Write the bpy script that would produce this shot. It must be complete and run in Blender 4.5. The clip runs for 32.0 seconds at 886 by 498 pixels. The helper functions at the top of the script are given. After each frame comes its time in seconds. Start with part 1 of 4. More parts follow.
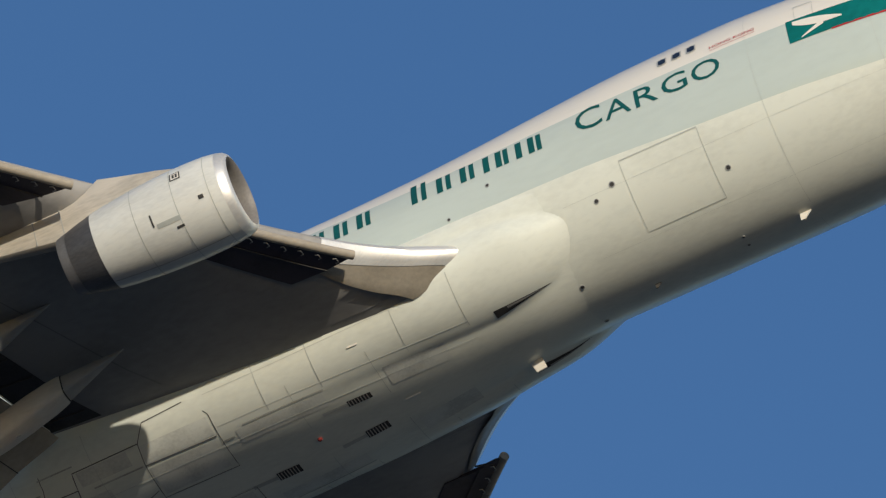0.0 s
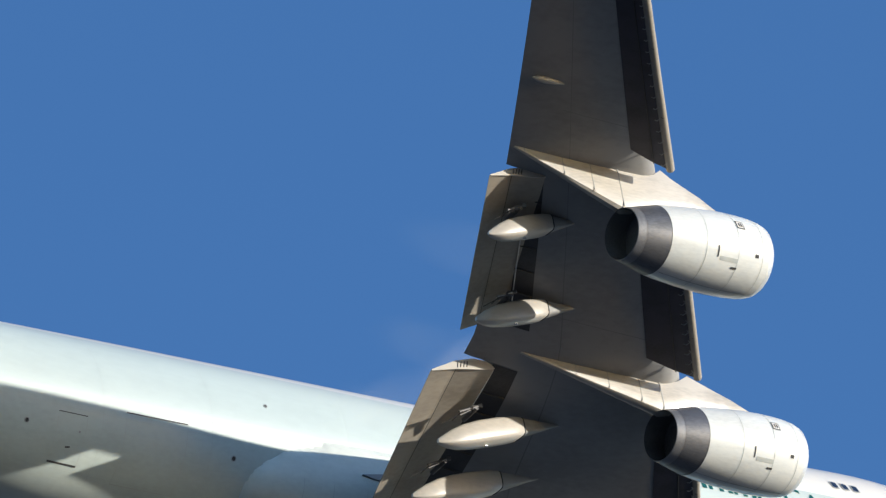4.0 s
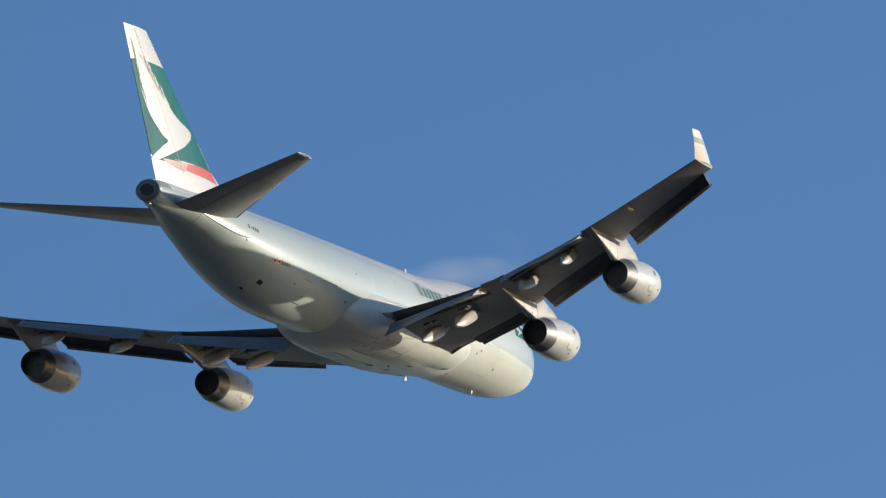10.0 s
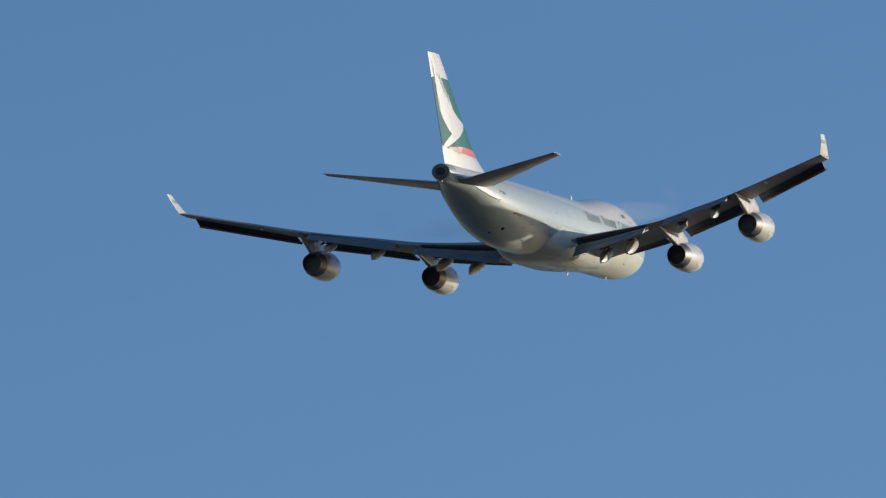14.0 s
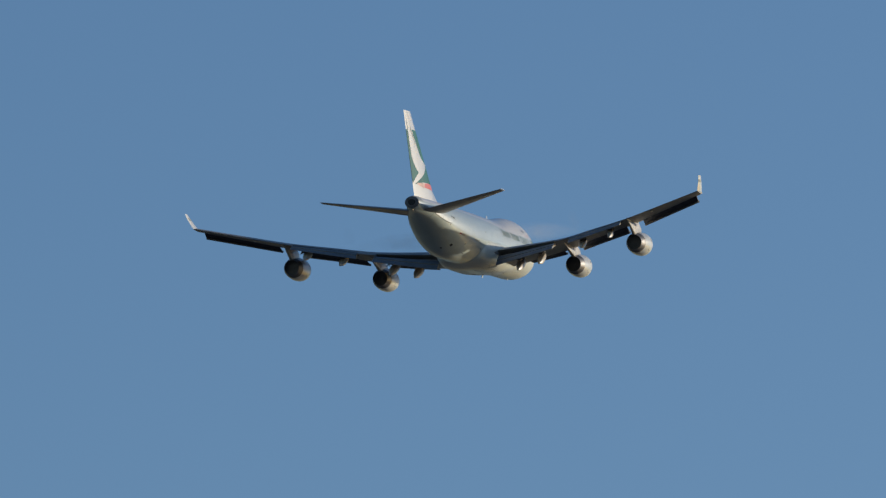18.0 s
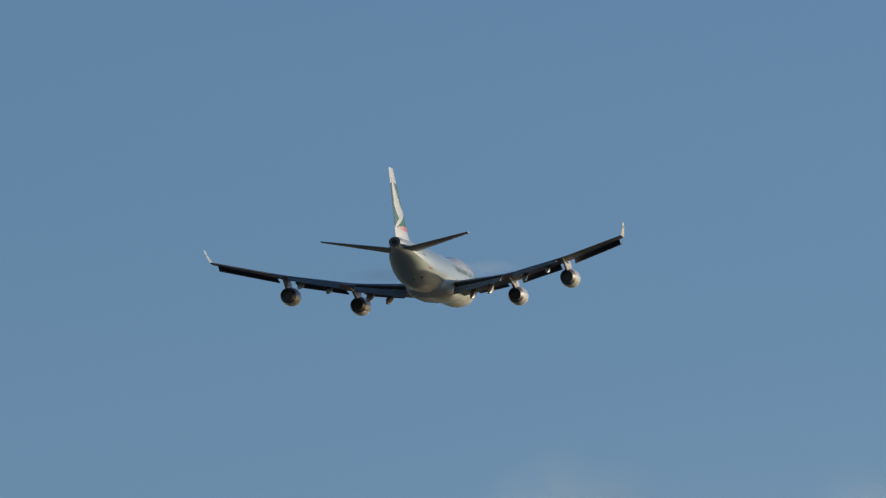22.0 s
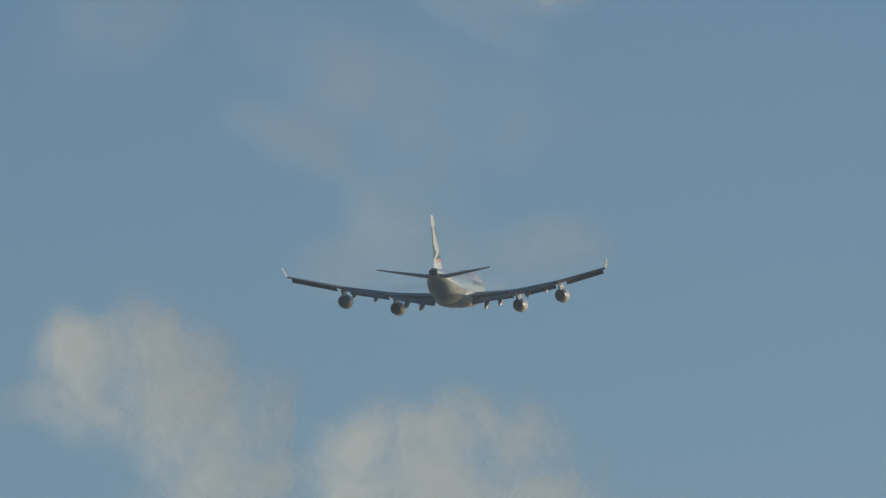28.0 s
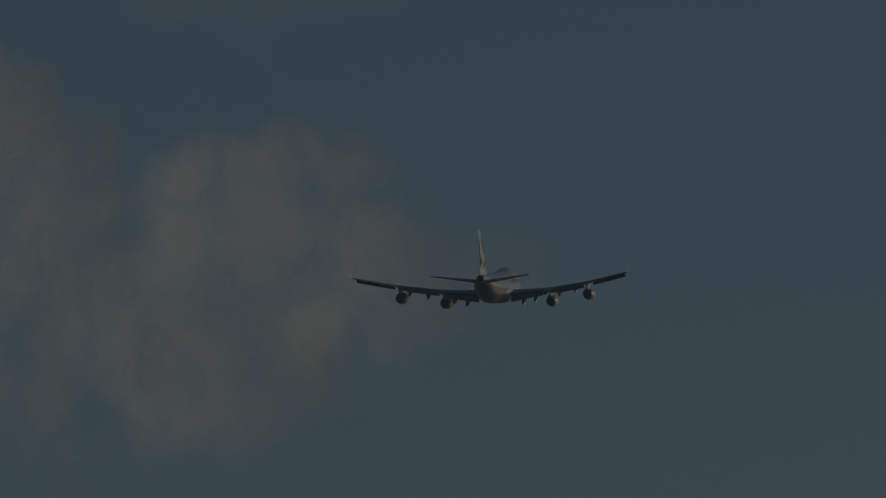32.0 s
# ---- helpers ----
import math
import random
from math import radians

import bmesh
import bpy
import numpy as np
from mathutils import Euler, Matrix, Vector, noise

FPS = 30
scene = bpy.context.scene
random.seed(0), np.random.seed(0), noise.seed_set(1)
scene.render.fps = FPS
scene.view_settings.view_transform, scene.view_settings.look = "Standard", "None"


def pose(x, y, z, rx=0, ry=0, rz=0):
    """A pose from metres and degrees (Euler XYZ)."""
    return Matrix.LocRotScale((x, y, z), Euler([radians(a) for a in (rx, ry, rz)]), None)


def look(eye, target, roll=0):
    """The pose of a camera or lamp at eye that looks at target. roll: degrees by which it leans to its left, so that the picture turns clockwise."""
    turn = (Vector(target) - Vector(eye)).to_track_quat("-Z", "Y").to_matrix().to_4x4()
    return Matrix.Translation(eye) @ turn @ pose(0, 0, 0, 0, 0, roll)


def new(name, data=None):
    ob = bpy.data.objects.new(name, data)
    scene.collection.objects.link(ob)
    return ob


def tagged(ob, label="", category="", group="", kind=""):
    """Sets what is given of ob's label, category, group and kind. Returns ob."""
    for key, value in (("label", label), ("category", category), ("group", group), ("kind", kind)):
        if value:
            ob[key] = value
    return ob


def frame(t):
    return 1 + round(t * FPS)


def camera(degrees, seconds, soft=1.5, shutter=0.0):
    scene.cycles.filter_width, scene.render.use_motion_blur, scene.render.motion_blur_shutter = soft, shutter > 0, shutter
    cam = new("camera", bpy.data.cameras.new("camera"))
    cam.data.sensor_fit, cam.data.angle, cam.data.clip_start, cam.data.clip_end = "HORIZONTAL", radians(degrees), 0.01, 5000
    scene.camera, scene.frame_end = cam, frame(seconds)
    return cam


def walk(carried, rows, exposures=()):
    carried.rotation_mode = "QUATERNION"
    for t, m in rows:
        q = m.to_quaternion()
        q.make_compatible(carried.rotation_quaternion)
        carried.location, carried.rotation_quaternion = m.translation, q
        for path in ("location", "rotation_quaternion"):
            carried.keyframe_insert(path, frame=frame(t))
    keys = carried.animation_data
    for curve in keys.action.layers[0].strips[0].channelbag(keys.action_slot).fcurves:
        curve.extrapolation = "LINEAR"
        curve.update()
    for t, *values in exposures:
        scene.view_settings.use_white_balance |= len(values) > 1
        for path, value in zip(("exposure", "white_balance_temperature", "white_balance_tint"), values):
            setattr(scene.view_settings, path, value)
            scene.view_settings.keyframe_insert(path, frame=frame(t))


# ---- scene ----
# ---- the camera stands at one spot and pans ----
EYE = Vector((0.0, 0.0, 1.7))
cam = camera(4.2276, 32.0, soft=1.3)


def aim(azimuth, elevation, roll):
    """The pose of the panning camera, in degrees."""
    a, e = radians(azimuth), radians(elevation)
    return look(EYE, EYE + Vector((math.cos(e) * math.cos(a), math.cos(e) * math.sin(a), math.sin(e))) * 100, roll)


walk(cam, [(t, aim(a, e, r)) for t, a, e, r in (
    (0, 113.580, 34.608, 0.94), (0.5, 106.663, 36.504, 0.37), (1, 99.077, 38.022, 0.10), (1.5, 91.327, 38.749, 0.29),
    (2, 82.339, 38.762, 0.09), (2.5, 74.293, 38.820, -0.13), (3, 66.554, 38.484, 0.21), (3.5, 59.040, 37.618, 0.36),
    (4, 52.739, 36.429, 0.28), (4.5, 47.496, 35.020, 0.17), (5, 43.155, 33.498, 0.08), (5.5, 39.562, 31.968, 0.01),
    (6, 36.562, 30.533, -0.10), (6.5, 34.063, 29.155, -0.23), (7, 31.344, 27.789, -0.32), (7.5, 28.528, 26.486, -0.09),
    (8, 25.831, 25.287, -0.01), (8.5, 23.990, 24.149, 0.01), (9, 22.752, 23.122, -0.12), (9.5, 21.506, 22.367, -0.21),
    (10, 20.166, 21.705, -0.27), (10.5, 19.350, 20.937, -0.21), (11, 18.570, 20.185, 0.17), (11.5, 17.804, 19.371, 0.37),
    (12, 17.179, 18.715, 0.26), (12.5, 16.668, 18.422, 0.17), (13, 15.947, 18.010, 0.24), (13.5, 15.166, 17.400, 0.18),
    (14, 14.372, 16.860, -0.05), (14.5, 13.665, 16.530, -0.45), (15, 13.091, 16.168, -0.45), (15.5, 12.607, 15.793, -0.32),
    (16, 12.171, 15.425, -0.16), (16.5, 11.741, 15.083, 0.08), (17, 11.276, 14.786, 0.50), (17.5, 10.789, 14.430, 0.65),
    (18, 10.313, 14.073, 0.38), (18.5, 9.957, 13.854, 0.04), (19, 9.605, 13.633, -0.40), (19.5, 9.262, 13.329, -0.71),
    (20, 8.955, 13.018, -0.82), (20.5, 8.617, 12.752, -0.50), (21, 8.272, 12.508, -0.26), (21.5, 8.002, 12.272, -0.01),
    (22, 7.792, 12.045, 0.24), (22.5, 7.562, 11.801, 0.32), (23, 7.400, 11.589, 0.11), (23.5, 7.283, 11.362, -0.14),
    (24, 7.211, 11.128, -0.13), (24.5, 6.984, 10.920, -0.23), (25, 6.714, 10.709, -0.19), (25.5, 6.460, 10.492, -0.09),
    (26, 6.254, 10.285, -0.05), (26.5, 6.083, 10.087, -0.05), (27, 5.935, 9.899, -0.06), (27.5, 5.796, 9.721, -0.03),
    (28, 5.652, 9.551, 0.12), (28.5, 5.572, 9.377, 0.27), (29, 5.530, 9.205, 0.30), (29.5, 5.404, 9.014, 0.35),
    (30, 5.319, 8.850, 0.31), (30.5, 5.208, 8.714, 0.16), (31, 5.050, 8.568, -0.01), (31.5, 4.882, 8.425, -0.10),
    (32, 4.815, 8.260, -0.34),
)], exposures=[(0, -0.11, 6480, 10), (0.5, 0.16, 6350, 10), (1.0, 0.42, 6120, 10), (1.5, 0.9, 6050, 10), (2.0, 1.05, 6000, 10), (3.0, 0.86, 5983, 10), (3.5, 0.76, 5950, 10), (6.0, 0.48, 6150, 10), (8.0, 0.32, 6317, 10), (10.0, 0.15, 6420, 10), (13.0, -0.05, 6480, 10), (17.0, -0.32, 6675, 10), (21.0, -0.48, 6880, 10), (25.0, -0.63, 7000, 10), (28.0, -0.71, 7060, 10), (30.4, -0.81, 7060, 10), (31.0, -1.06, 7060, 10), (31.5, -1.66, 7060, 10), (32.0, -3.05, 7060, 10)]
)

# ---- daylight ----
SUN_AZ, SUN_EL = -50.0, 11.1
world = bpy.data.worlds.new("sky")
scene.world = world
world.use_nodes = True
wn, wl = world.node_tree.nodes, world.node_tree.links
sky = wn.new("ShaderNodeTexSky")
sky.sky_type, sky.sun_disc = "NISHITA", False
sky.sun_elevation, sky.sun_rotation = radians(SUN_EL), radians(90 - SUN_AZ)
sky.altitude, sky.air_density, sky.dust_density, sky.ozone_density = 0, 1.0, 0.38, 2.2
hue = wn.new("ShaderNodeHueSaturation")
hue.inputs["Saturation"].default_value = 1.15
wl.new(sky.outputs[0], hue.inputs["Color"])
tint = wn.new("ShaderNodeMix")
tint.data_type, tint.blend_type = "RGBA", "MULTIPLY"
tint.inputs[0].default_value = 1.0
tint.inputs[7].default_value = (0.95, 1.0, 1.17, 1)
wl.new(hue.outputs[0], tint.inputs[6])
wl.new(tint.outputs[2], wn["Background"].inputs[0])
wn["Background"].inputs[1].default_value = 0.12
sun = new("sun", bpy.data.lights.new("sun", "SUN"))
sun.data.energy, sun.data.angle, sun.data.color = 3.8, radians(0.5), (1.0, 0.905, 0.755)
sa, se = radians(SUN_AZ), radians(SUN_EL)
sun.matrix_world = look((math.cos(se) * math.cos(sa) * 900, math.cos(se) * math.sin(sa) * 900, math.sin(se) * 900), (0, 0, 0))


# ---- materials ----
def material(name, colour, rough=0.4, metal=0.0, spots=0.0, scale=1.0, streak=(1, 1, 1), bump=0.0, coat=0.0, second=None, gloss=0.06, spec=0.5):
    """A painted or metal surface with broad and fine variation of colour, gloss and relief."""
    m = bpy.data.materials.new(name)
    m.use_nodes = True
    n, l = m.node_tree.nodes, m.node_tree.links
    b = n["Principled BSDF"]
    b.inputs["Metallic"].default_value = metal
    b.inputs["Coat Weight"].default_value = coat
    b.inputs["Specular IOR Level"].default_value = spec
    b.inputs["Coat Roughness"].default_value = gloss
    tex = n.new("ShaderNodeTexCoord")
    mp = n.new("ShaderNodeMapping")
    mp.inputs["Scale"].default_value = streak
    l.new(tex.outputs["Object"], mp.inputs["Vector"])
    big, fine = n.new("ShaderNodeTexNoise"), n.new("ShaderNodeTexNoise")
    big.inputs["Scale"].default_value, big.inputs["Detail"].default_value = 0.35 * scale, 6
    fine.inputs["Scale"].default_value, fine.inputs["Detail"].default_value = 4.0 * scale, 5
    for t in (big, fine):
        l.new(mp.outputs[0], t.inputs["Vector"])
    add = n.new("ShaderNodeMath")
    add.operation = "MULTIPLY_ADD"
    l.new(big.outputs[0], add.inputs[0])
    add.inputs[1].default_value = 0.65
    half = n.new("ShaderNodeMath")
    half.operation = "MULTIPLY"
    half.inputs[1].default_value = 0.35
    l.new(fine.outputs[0], half.inputs[0])
    l.new(half.outputs[0], add.inputs[2])
    ramp = n.new("ShaderNodeValToRGB")
    dark = second or tuple(c * (1 - spots) for c in colour)
    ramp.color_ramp.elements[0].position, ramp.color_ramp.elements[0].color = 0.36, (*dark, 1)
    ramp.color_ramp.elements[1].position, ramp.color_ramp.elements[1].color = 0.56, (*colour, 1)
    l.new(add.outputs[0], ramp.inputs[0])
    l.new(ramp.outputs[0], b.inputs["Base Color"])
    rr = n.new("ShaderNodeMapRange")
    rr.inputs["To Min"].default_value, rr.inputs["To Max"].default_value = min(1, rough + 0.12), max(0.02, rough - 0.08)
    l.new(add.outputs[0], rr.inputs["Value"])
    l.new(rr.outputs[0], b.inputs["Roughness"])
    if bump:
        bp = n.new("ShaderNodeBump")
        bp.inputs["Strength"].default_value, bp.inputs["Distance"].default_value = bump, 0.02
        l.new(fine.outputs[0], bp.inputs["Height"])
        l.new(bp.outputs[0], b.inputs["Normal"])
    return m


STREAK = (0.35, 1.6, 1.0)
WHITE = material("white_paint", (0.79, 0.745, 0.655), 0.36, spots=0.06, streak=STREAK, coat=0.7, gloss=0.03, spec=0.3)
SAGE = material("pale_sage_paint", (0.52, 0.58, 0.53), 0.36, spots=0.07, streak=STREAK, coat=0.7, gloss=0.03, spec=0.3)
BELLY = material("belly_paint", (0.54, 0.60, 0.545), 0.40, spots=0.12, scale=1.6, streak=(0.5, 1.2, 1.0), coat=0.12, gloss=0.04, spec=0.2)
CREAM = material("cream_belly_paint", (0.715, 0.73, 0.64), 0.40, spots=0.12, scale=1.6, streak=(0.5, 1.2, 1.0), coat=0.12, gloss=0.04, spec=0.2)
WINGGREY = material("grey_wing_paint", (0.30, 0.289, 0.272), 0.52, spots=0.22, scale=1.0, streak=(0.6, 1.0, 1.0), spec=0.5)
FAIRING = material("fairing_paint", (0.53, 0.485, 0.415), 0.36, spots=0.18, scale=2.0, streak=STREAK, coat=0.2)
TAILGREY = material("tail_grey_paint", (0.225, 0.228, 0.23), 0.42, spots=0.25, scale=1.5, streak=(0.4, 1.0, 1.0), coat=0.1)
FLAP = material("flap_paint", (0.365, 0.32, 0.255), 0.48, spots=0.25, scale=2.0, streak=(0.4, 0.8, 1.0), spec=0.3)
# flap colour darkened for the upward faces, in place of their shade
FLAPTOPSHADE = material("shaded_flap_top", (0.19, 0.195, 0.205), 0.5, spots=0.25, scale=2.0, streak=(0.4, 0.8, 1.0), spec=0.3)
SUNLITNOSE = material("sunlit_nose_tan", (0.285, 0.25, 0.195), 0.48, spots=0.25, scale=2.0, spec=0.3)
HULLSEAM = material("hull_seam", (0.50, 0.515, 0.47), 0.45, spots=0.2)
GREYSAGE = material("grey_sage_paint", (0.31, 0.345, 0.325), 0.40, spots=0.1)
LIPSTEEL = material("nozzle_lip_steel", (0.24, 0.235, 0.235), 0.5, metal=0.5, spots=0.25, scale=3.0)
LINER = material("grey_inlet_liner", (0.22, 0.205, 0.19), 0.55, spots=0.25, scale=3.0)
DUCT = material("grey_exhaust_duct", (0.17, 0.165, 0.165), 0.6, spots=0.4, scale=3.0)
STROKE = material("grey_green_brush_paint", (0.25, 0.33, 0.29), 0.45, spots=0.3)
PANEL = material("patched_belly_paint", (0.655, 0.665, 0.60), 0.42, spots=0.22, scale=3.0, spec=0.2)
GRIME = material("belly_grime", (0.50, 0.505, 0.45), 0.55, spots=0.35, scale=3.0, spec=0.2)
ROOTPLATE = material("root_plate_paint", (0.56, 0.60, 0.555), 0.36, spots=0.2, scale=2.0, coat=0.35, gloss=0.16, spec=0.3)
TAILSKIN = material("grimy_tail_paint", (0.43, 0.44, 0.40), 0.42, spots=0.35, scale=2.0, streak=STREAK, coat=0.3)
BEACON = material("dull_red_lens", (0.22, 0.035, 0.03), 0.25, coat=0.5)
FINRED = material("bright_red_paint", (0.66, 0.10, 0.085), 0.40, spots=0.1, spec=0.3)
SLATNOSE = material("slat_nose_paint", (0.44, 0.42, 0.39), 0.42, spots=0.25, scale=2.0)
FAINT = material("faint_seam", (0.21, 0.205, 0.195), 0.5, spots=0.2)
PYLON = material("pylon_paint", (0.54, 0.49, 0.41), 0.38, spots=0.30, scale=2.5, streak=(0.3, 1.0, 1.6), coat=0.2)
NACELLE = material("nacelle_paint", (0.71, 0.71, 0.655), 0.32, spots=0.16, scale=2.2, streak=(0.4, 1.4, 1.4), coat=0.3)
GREEN = material("brushed_green_paint", (0.004, 0.155, 0.148), 0.5, spots=0.25, coat=0.0, spec=0.10)
NAMEBAR = material("dull_red_lettering_paint", (0.24, 0.17, 0.165), 0.5, spots=0.3)
TITLE = material("dark_green_title_paint", (0.006, 0.088, 0.085), 0.45, spots=0.2, spec=0.25)
FADEDRED = material("faded_pink_paint", (0.74, 0.40, 0.33), 0.40, spots=0.3, spec=0.3)
RED = material("red_paint", (0.46, 0.022, 0.028), 0.5, spots=0.1, spec=0.2)
BRUSHED = material("brushed_aluminium", (0.80, 0.78, 0.73), 0.40, metal=0.55, spots=0.15, scale=3.0, streak=STREAK)
HOT = material("heat_stained_steel", (0.20, 0.195, 0.195), 0.48, metal=0.7, spots=0.35, scale=3.0, streak=(0.3, 1.5, 1.5))
# soot in the tail bore; painted shade on flat vents, ports and slots
SOOTSHADE = material("soot_and_opening_shade", (0.042, 0.040, 0.038), 0.75, spots=0.4, scale=4.0)
CAVITY = material("dark_paint_and_cove_shade", (0.050, 0.049, 0.052), 0.6, spots=0.4, scale=3.0)
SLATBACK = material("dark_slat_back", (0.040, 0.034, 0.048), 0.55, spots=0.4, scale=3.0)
SEAM = material("dark_seam_sealant", (0.055, 0.052, 0.048), 0.6, spots=0.3)
PALESEAM = material("pale_seam_sealant", (0.36, 0.36, 0.34), 0.5, spots=0.2)
GLASS = material("dark_window_glass", (0.015, 0.017, 0.020), 0.08, coat=1.0)
RUBBER = material("dark_rubber_seal", (0.03, 0.03, 0.03), 0.7)
LAMP = material("clear_lamp_glass", (0.85, 0.85, 0.82), 0.06, metal=0.6, coat=1.0)
GROUNDTINT = material("bluish_bounce_ground", (0.047, 0.060, 0.071), 0.9, scale=0.12, second=(0.056, 0.067, 0.075), bump=0.4)


# ---- mesh tools ----
def part(name, bm, mat, parent, label="", smooth=True, kind=""):
    """Links a bmesh as one mesh object under a thing or a part."""
    me = bpy.data.meshes.new(name)
    bmesh.ops.recalc_face_normals(bm, faces=bm.faces)
    bm.to_mesh(me)
    bm.free()
    for k in (mat if isinstance(mat, (list, tuple)) else [mat]):
        me.materials.append(k)
    if smooth:
        me.shade_smooth()
        me.set_sharp_from_angle(angle=radians(35))
    ob = new(name, me)
    ob.parent = parent
    return tagged(ob, label=label, kind=kind)


def loft(rings, closed=True, caps=True):
    """A bmesh skin through rings of equally many points."""
    bm = bmesh.new()
    vs = [[bm.verts.new(p) for p in r] for r in rings]
    n = len(vs[0])
    for a, b in zip(vs, vs[1:]):
        for i in range(n if closed else n - 1):
            j = (i + 1) % n
            bm.faces.new((a[i], a[j], b[j], b[i]))
    if caps and closed:
        bm.faces.new(vs[0])
        bm.faces.new(vs[-1])
    return bm


def slab(outline, thick):
    """A plate: an outline of points, and the vector through which it is thickened."""
    t = Vector(thick)
    return loft([[Vector(p) - t / 2 for p in outline], [Vector(p) + t / 2 for p in outline]])


def box(c, size, rz=0.0):
    x, y, z = (v / 2 for v in size)
    m = Matrix.Translation(c) @ Matrix.Rotation(rz, 4, "Z")
    b = min(x, y, z) * 0.35
    ring = lambda k, h: [m @ Vector(p) for p in ((-x + k, -y + k, h), (x - k, -y + k, h), (x - k, y - k, h), (-x + k, y - k, h))]
    return loft([ring(b, -z), ring(0, -z + b), ring(0, z - b), ring(b, z)])


def tube(points, radius, n=8):
    """A round rod along points."""
    pts = [Vector(p) for p in points]
    rings = []
    for i, p in enumerate(pts):
        d = (pts[min(i + 1, len(pts) - 1)] - pts[max(i - 1, 0)]).normalized()
        u = d.cross(Vector((0, 0, 1))) if abs(d.z) < 0.9 else d.cross(Vector((0, 1, 0)))
        u.normalize()
        w = d.cross(u)
        r = radius[i] if isinstance(radius, (list, tuple)) else radius
        rings.append([p + (u * math.cos(k * math.tau / n) + w * math.sin(k * math.tau / n)) * r for k in range(n)])
    return loft(rings)


def curve(xs, ys, x):
    """A smooth line through a short table, without overshoot."""
    d = [(ys[i + 1] - ys[i]) / (xs[i + 1] - xs[i]) for i in range(len(xs) - 1)]
    m = [d[0]] + [0 if a * b <= 0 else 2 * a * b / (a + b) for a, b in zip(d, d[1:])] + [d[-1]]
    x = min(max(x, xs[0]), xs[-1])
    i = max(k for k in range(len(xs) - 1) if xs[k] <= x)
    h = xs[i + 1] - xs[i]
    t = (x - xs[i]) / h
    return ((1 + 2 * t) * (1 - t) ** 2 * ys[i] + t * (1 - t) ** 2 * h * m[i]
            + t * t * (3 - 2 * t) * ys[i + 1] + t * t * (t - 1) * h * m[i + 1])


def lerp(a, b, t):
    return a + (b - a) * t


# ---- ground: unseen, its bluish colour set for the light it bounces up ----
def ground():
    bm = bmesh.new()
    rings = [[Vector((r * math.cos(k * math.tau / 96), r * math.sin(k * math.tau / 96), -0.0)) for k in range(96)]
             for r in (0.5, 4, 20, 80, 300, 1000, 2500, 4800)]
    bm = loft(rings, caps=False)
    bm.faces.new([v for v in bm.verts if v.co.length < 0.6])
    part("ground", bm, GROUNDTINT, None, "flat unseen ground reaching to the horizon, tinted bluish for its bounce", kind="structure")


ground()

# ---- the aircraft: x forward from the nose, y to port, z up from the hull's axis; s is metres aft of the nose ----
plane = tagged(new("cargo_airplane"), "four-engined white and sage-green jumbo freighter climbing with flaps out", "airplane")
FS = (0, .25, .7, 1.5, 2.6, 4, 5.5, 7, 9, 11, 14, 17, 19.5, 22, 24.5, 27, 35, 44, 48, 52, 56, 60, 63, 66, 68, 68.6)
FT = (-.9, -.05, .6, 1.4, 2.2, 2.95, 3.45, 3.75, 4.0, 4.12, 4.05, 3.8, 3.52, 3.32, 3.25, 3.25, 3.25, 3.25, 3.25, 3.25, 3.25, 3.25, 3.25, 3.25, 3.2, 3.12)
FB = (-.9, -1.6, -1.95, -2.25, -2.55, -2.85, -3.06, -3.18, -3.25, -3.25, -3.25, -3.25, -3.25, -3.25, -3.25, -3.25, -3.25, -3.25, -3.18, -2.75, -1.75, -.35, .55, 1.2, 1.45, 1.6)
FW = (0, .72, 1.15, 1.65, 2.15, 2.6, 2.92, 3.1, 3.22, 3.25, 3.25, 3.25, 3.25, 3.25, 3.25, 3.25, 3.25, 3.25, 3.2, 3.05, 2.72, 2.2, 1.7, 1.2, .85, .72)
FM = (-.9, -.85, -.75, -.6, -.4, -.2, -.05, 0, 0, 0, 0, 0, 0, 0, 0, 0, 0, 0, .05, .2, .45, .95, 1.45, 2.1, 2.25, 2.25)


def hull(s, th, off=0.0):
    """The point of the hull s metres aft of the nose, th degrees down from the crown towards starboard."""
    a = radians(th)
    w, t, b, m = (curve(FS, k, s) for k in (FW, FT, FB, FM))
    h = t - m if math.cos(a) > 0 else m - b
    n = Vector((0, -math.sin(a), math.cos(a)))
    return Vector((-s, -w * math.sin(a), m + h * math.cos(a))) + n * off


TOPS = (76, 72, 69, 67, 64, 58, 50, 47, 44, 62, 78)


# livery: where the sage band begins and ends, in degrees down from the crown
def band_top(s):
    return curve((0, 4, 8, 14, 20, 26, 34, 42, 56, 64, 69), TOPS, s)


def band_low(s):
    return curve((0, 6, 9, 12, 16.5, 25, 45, 56, 62, 69), (112, 112.5, 109, 106, 101, 99, 101, 104, 98, 97), s)


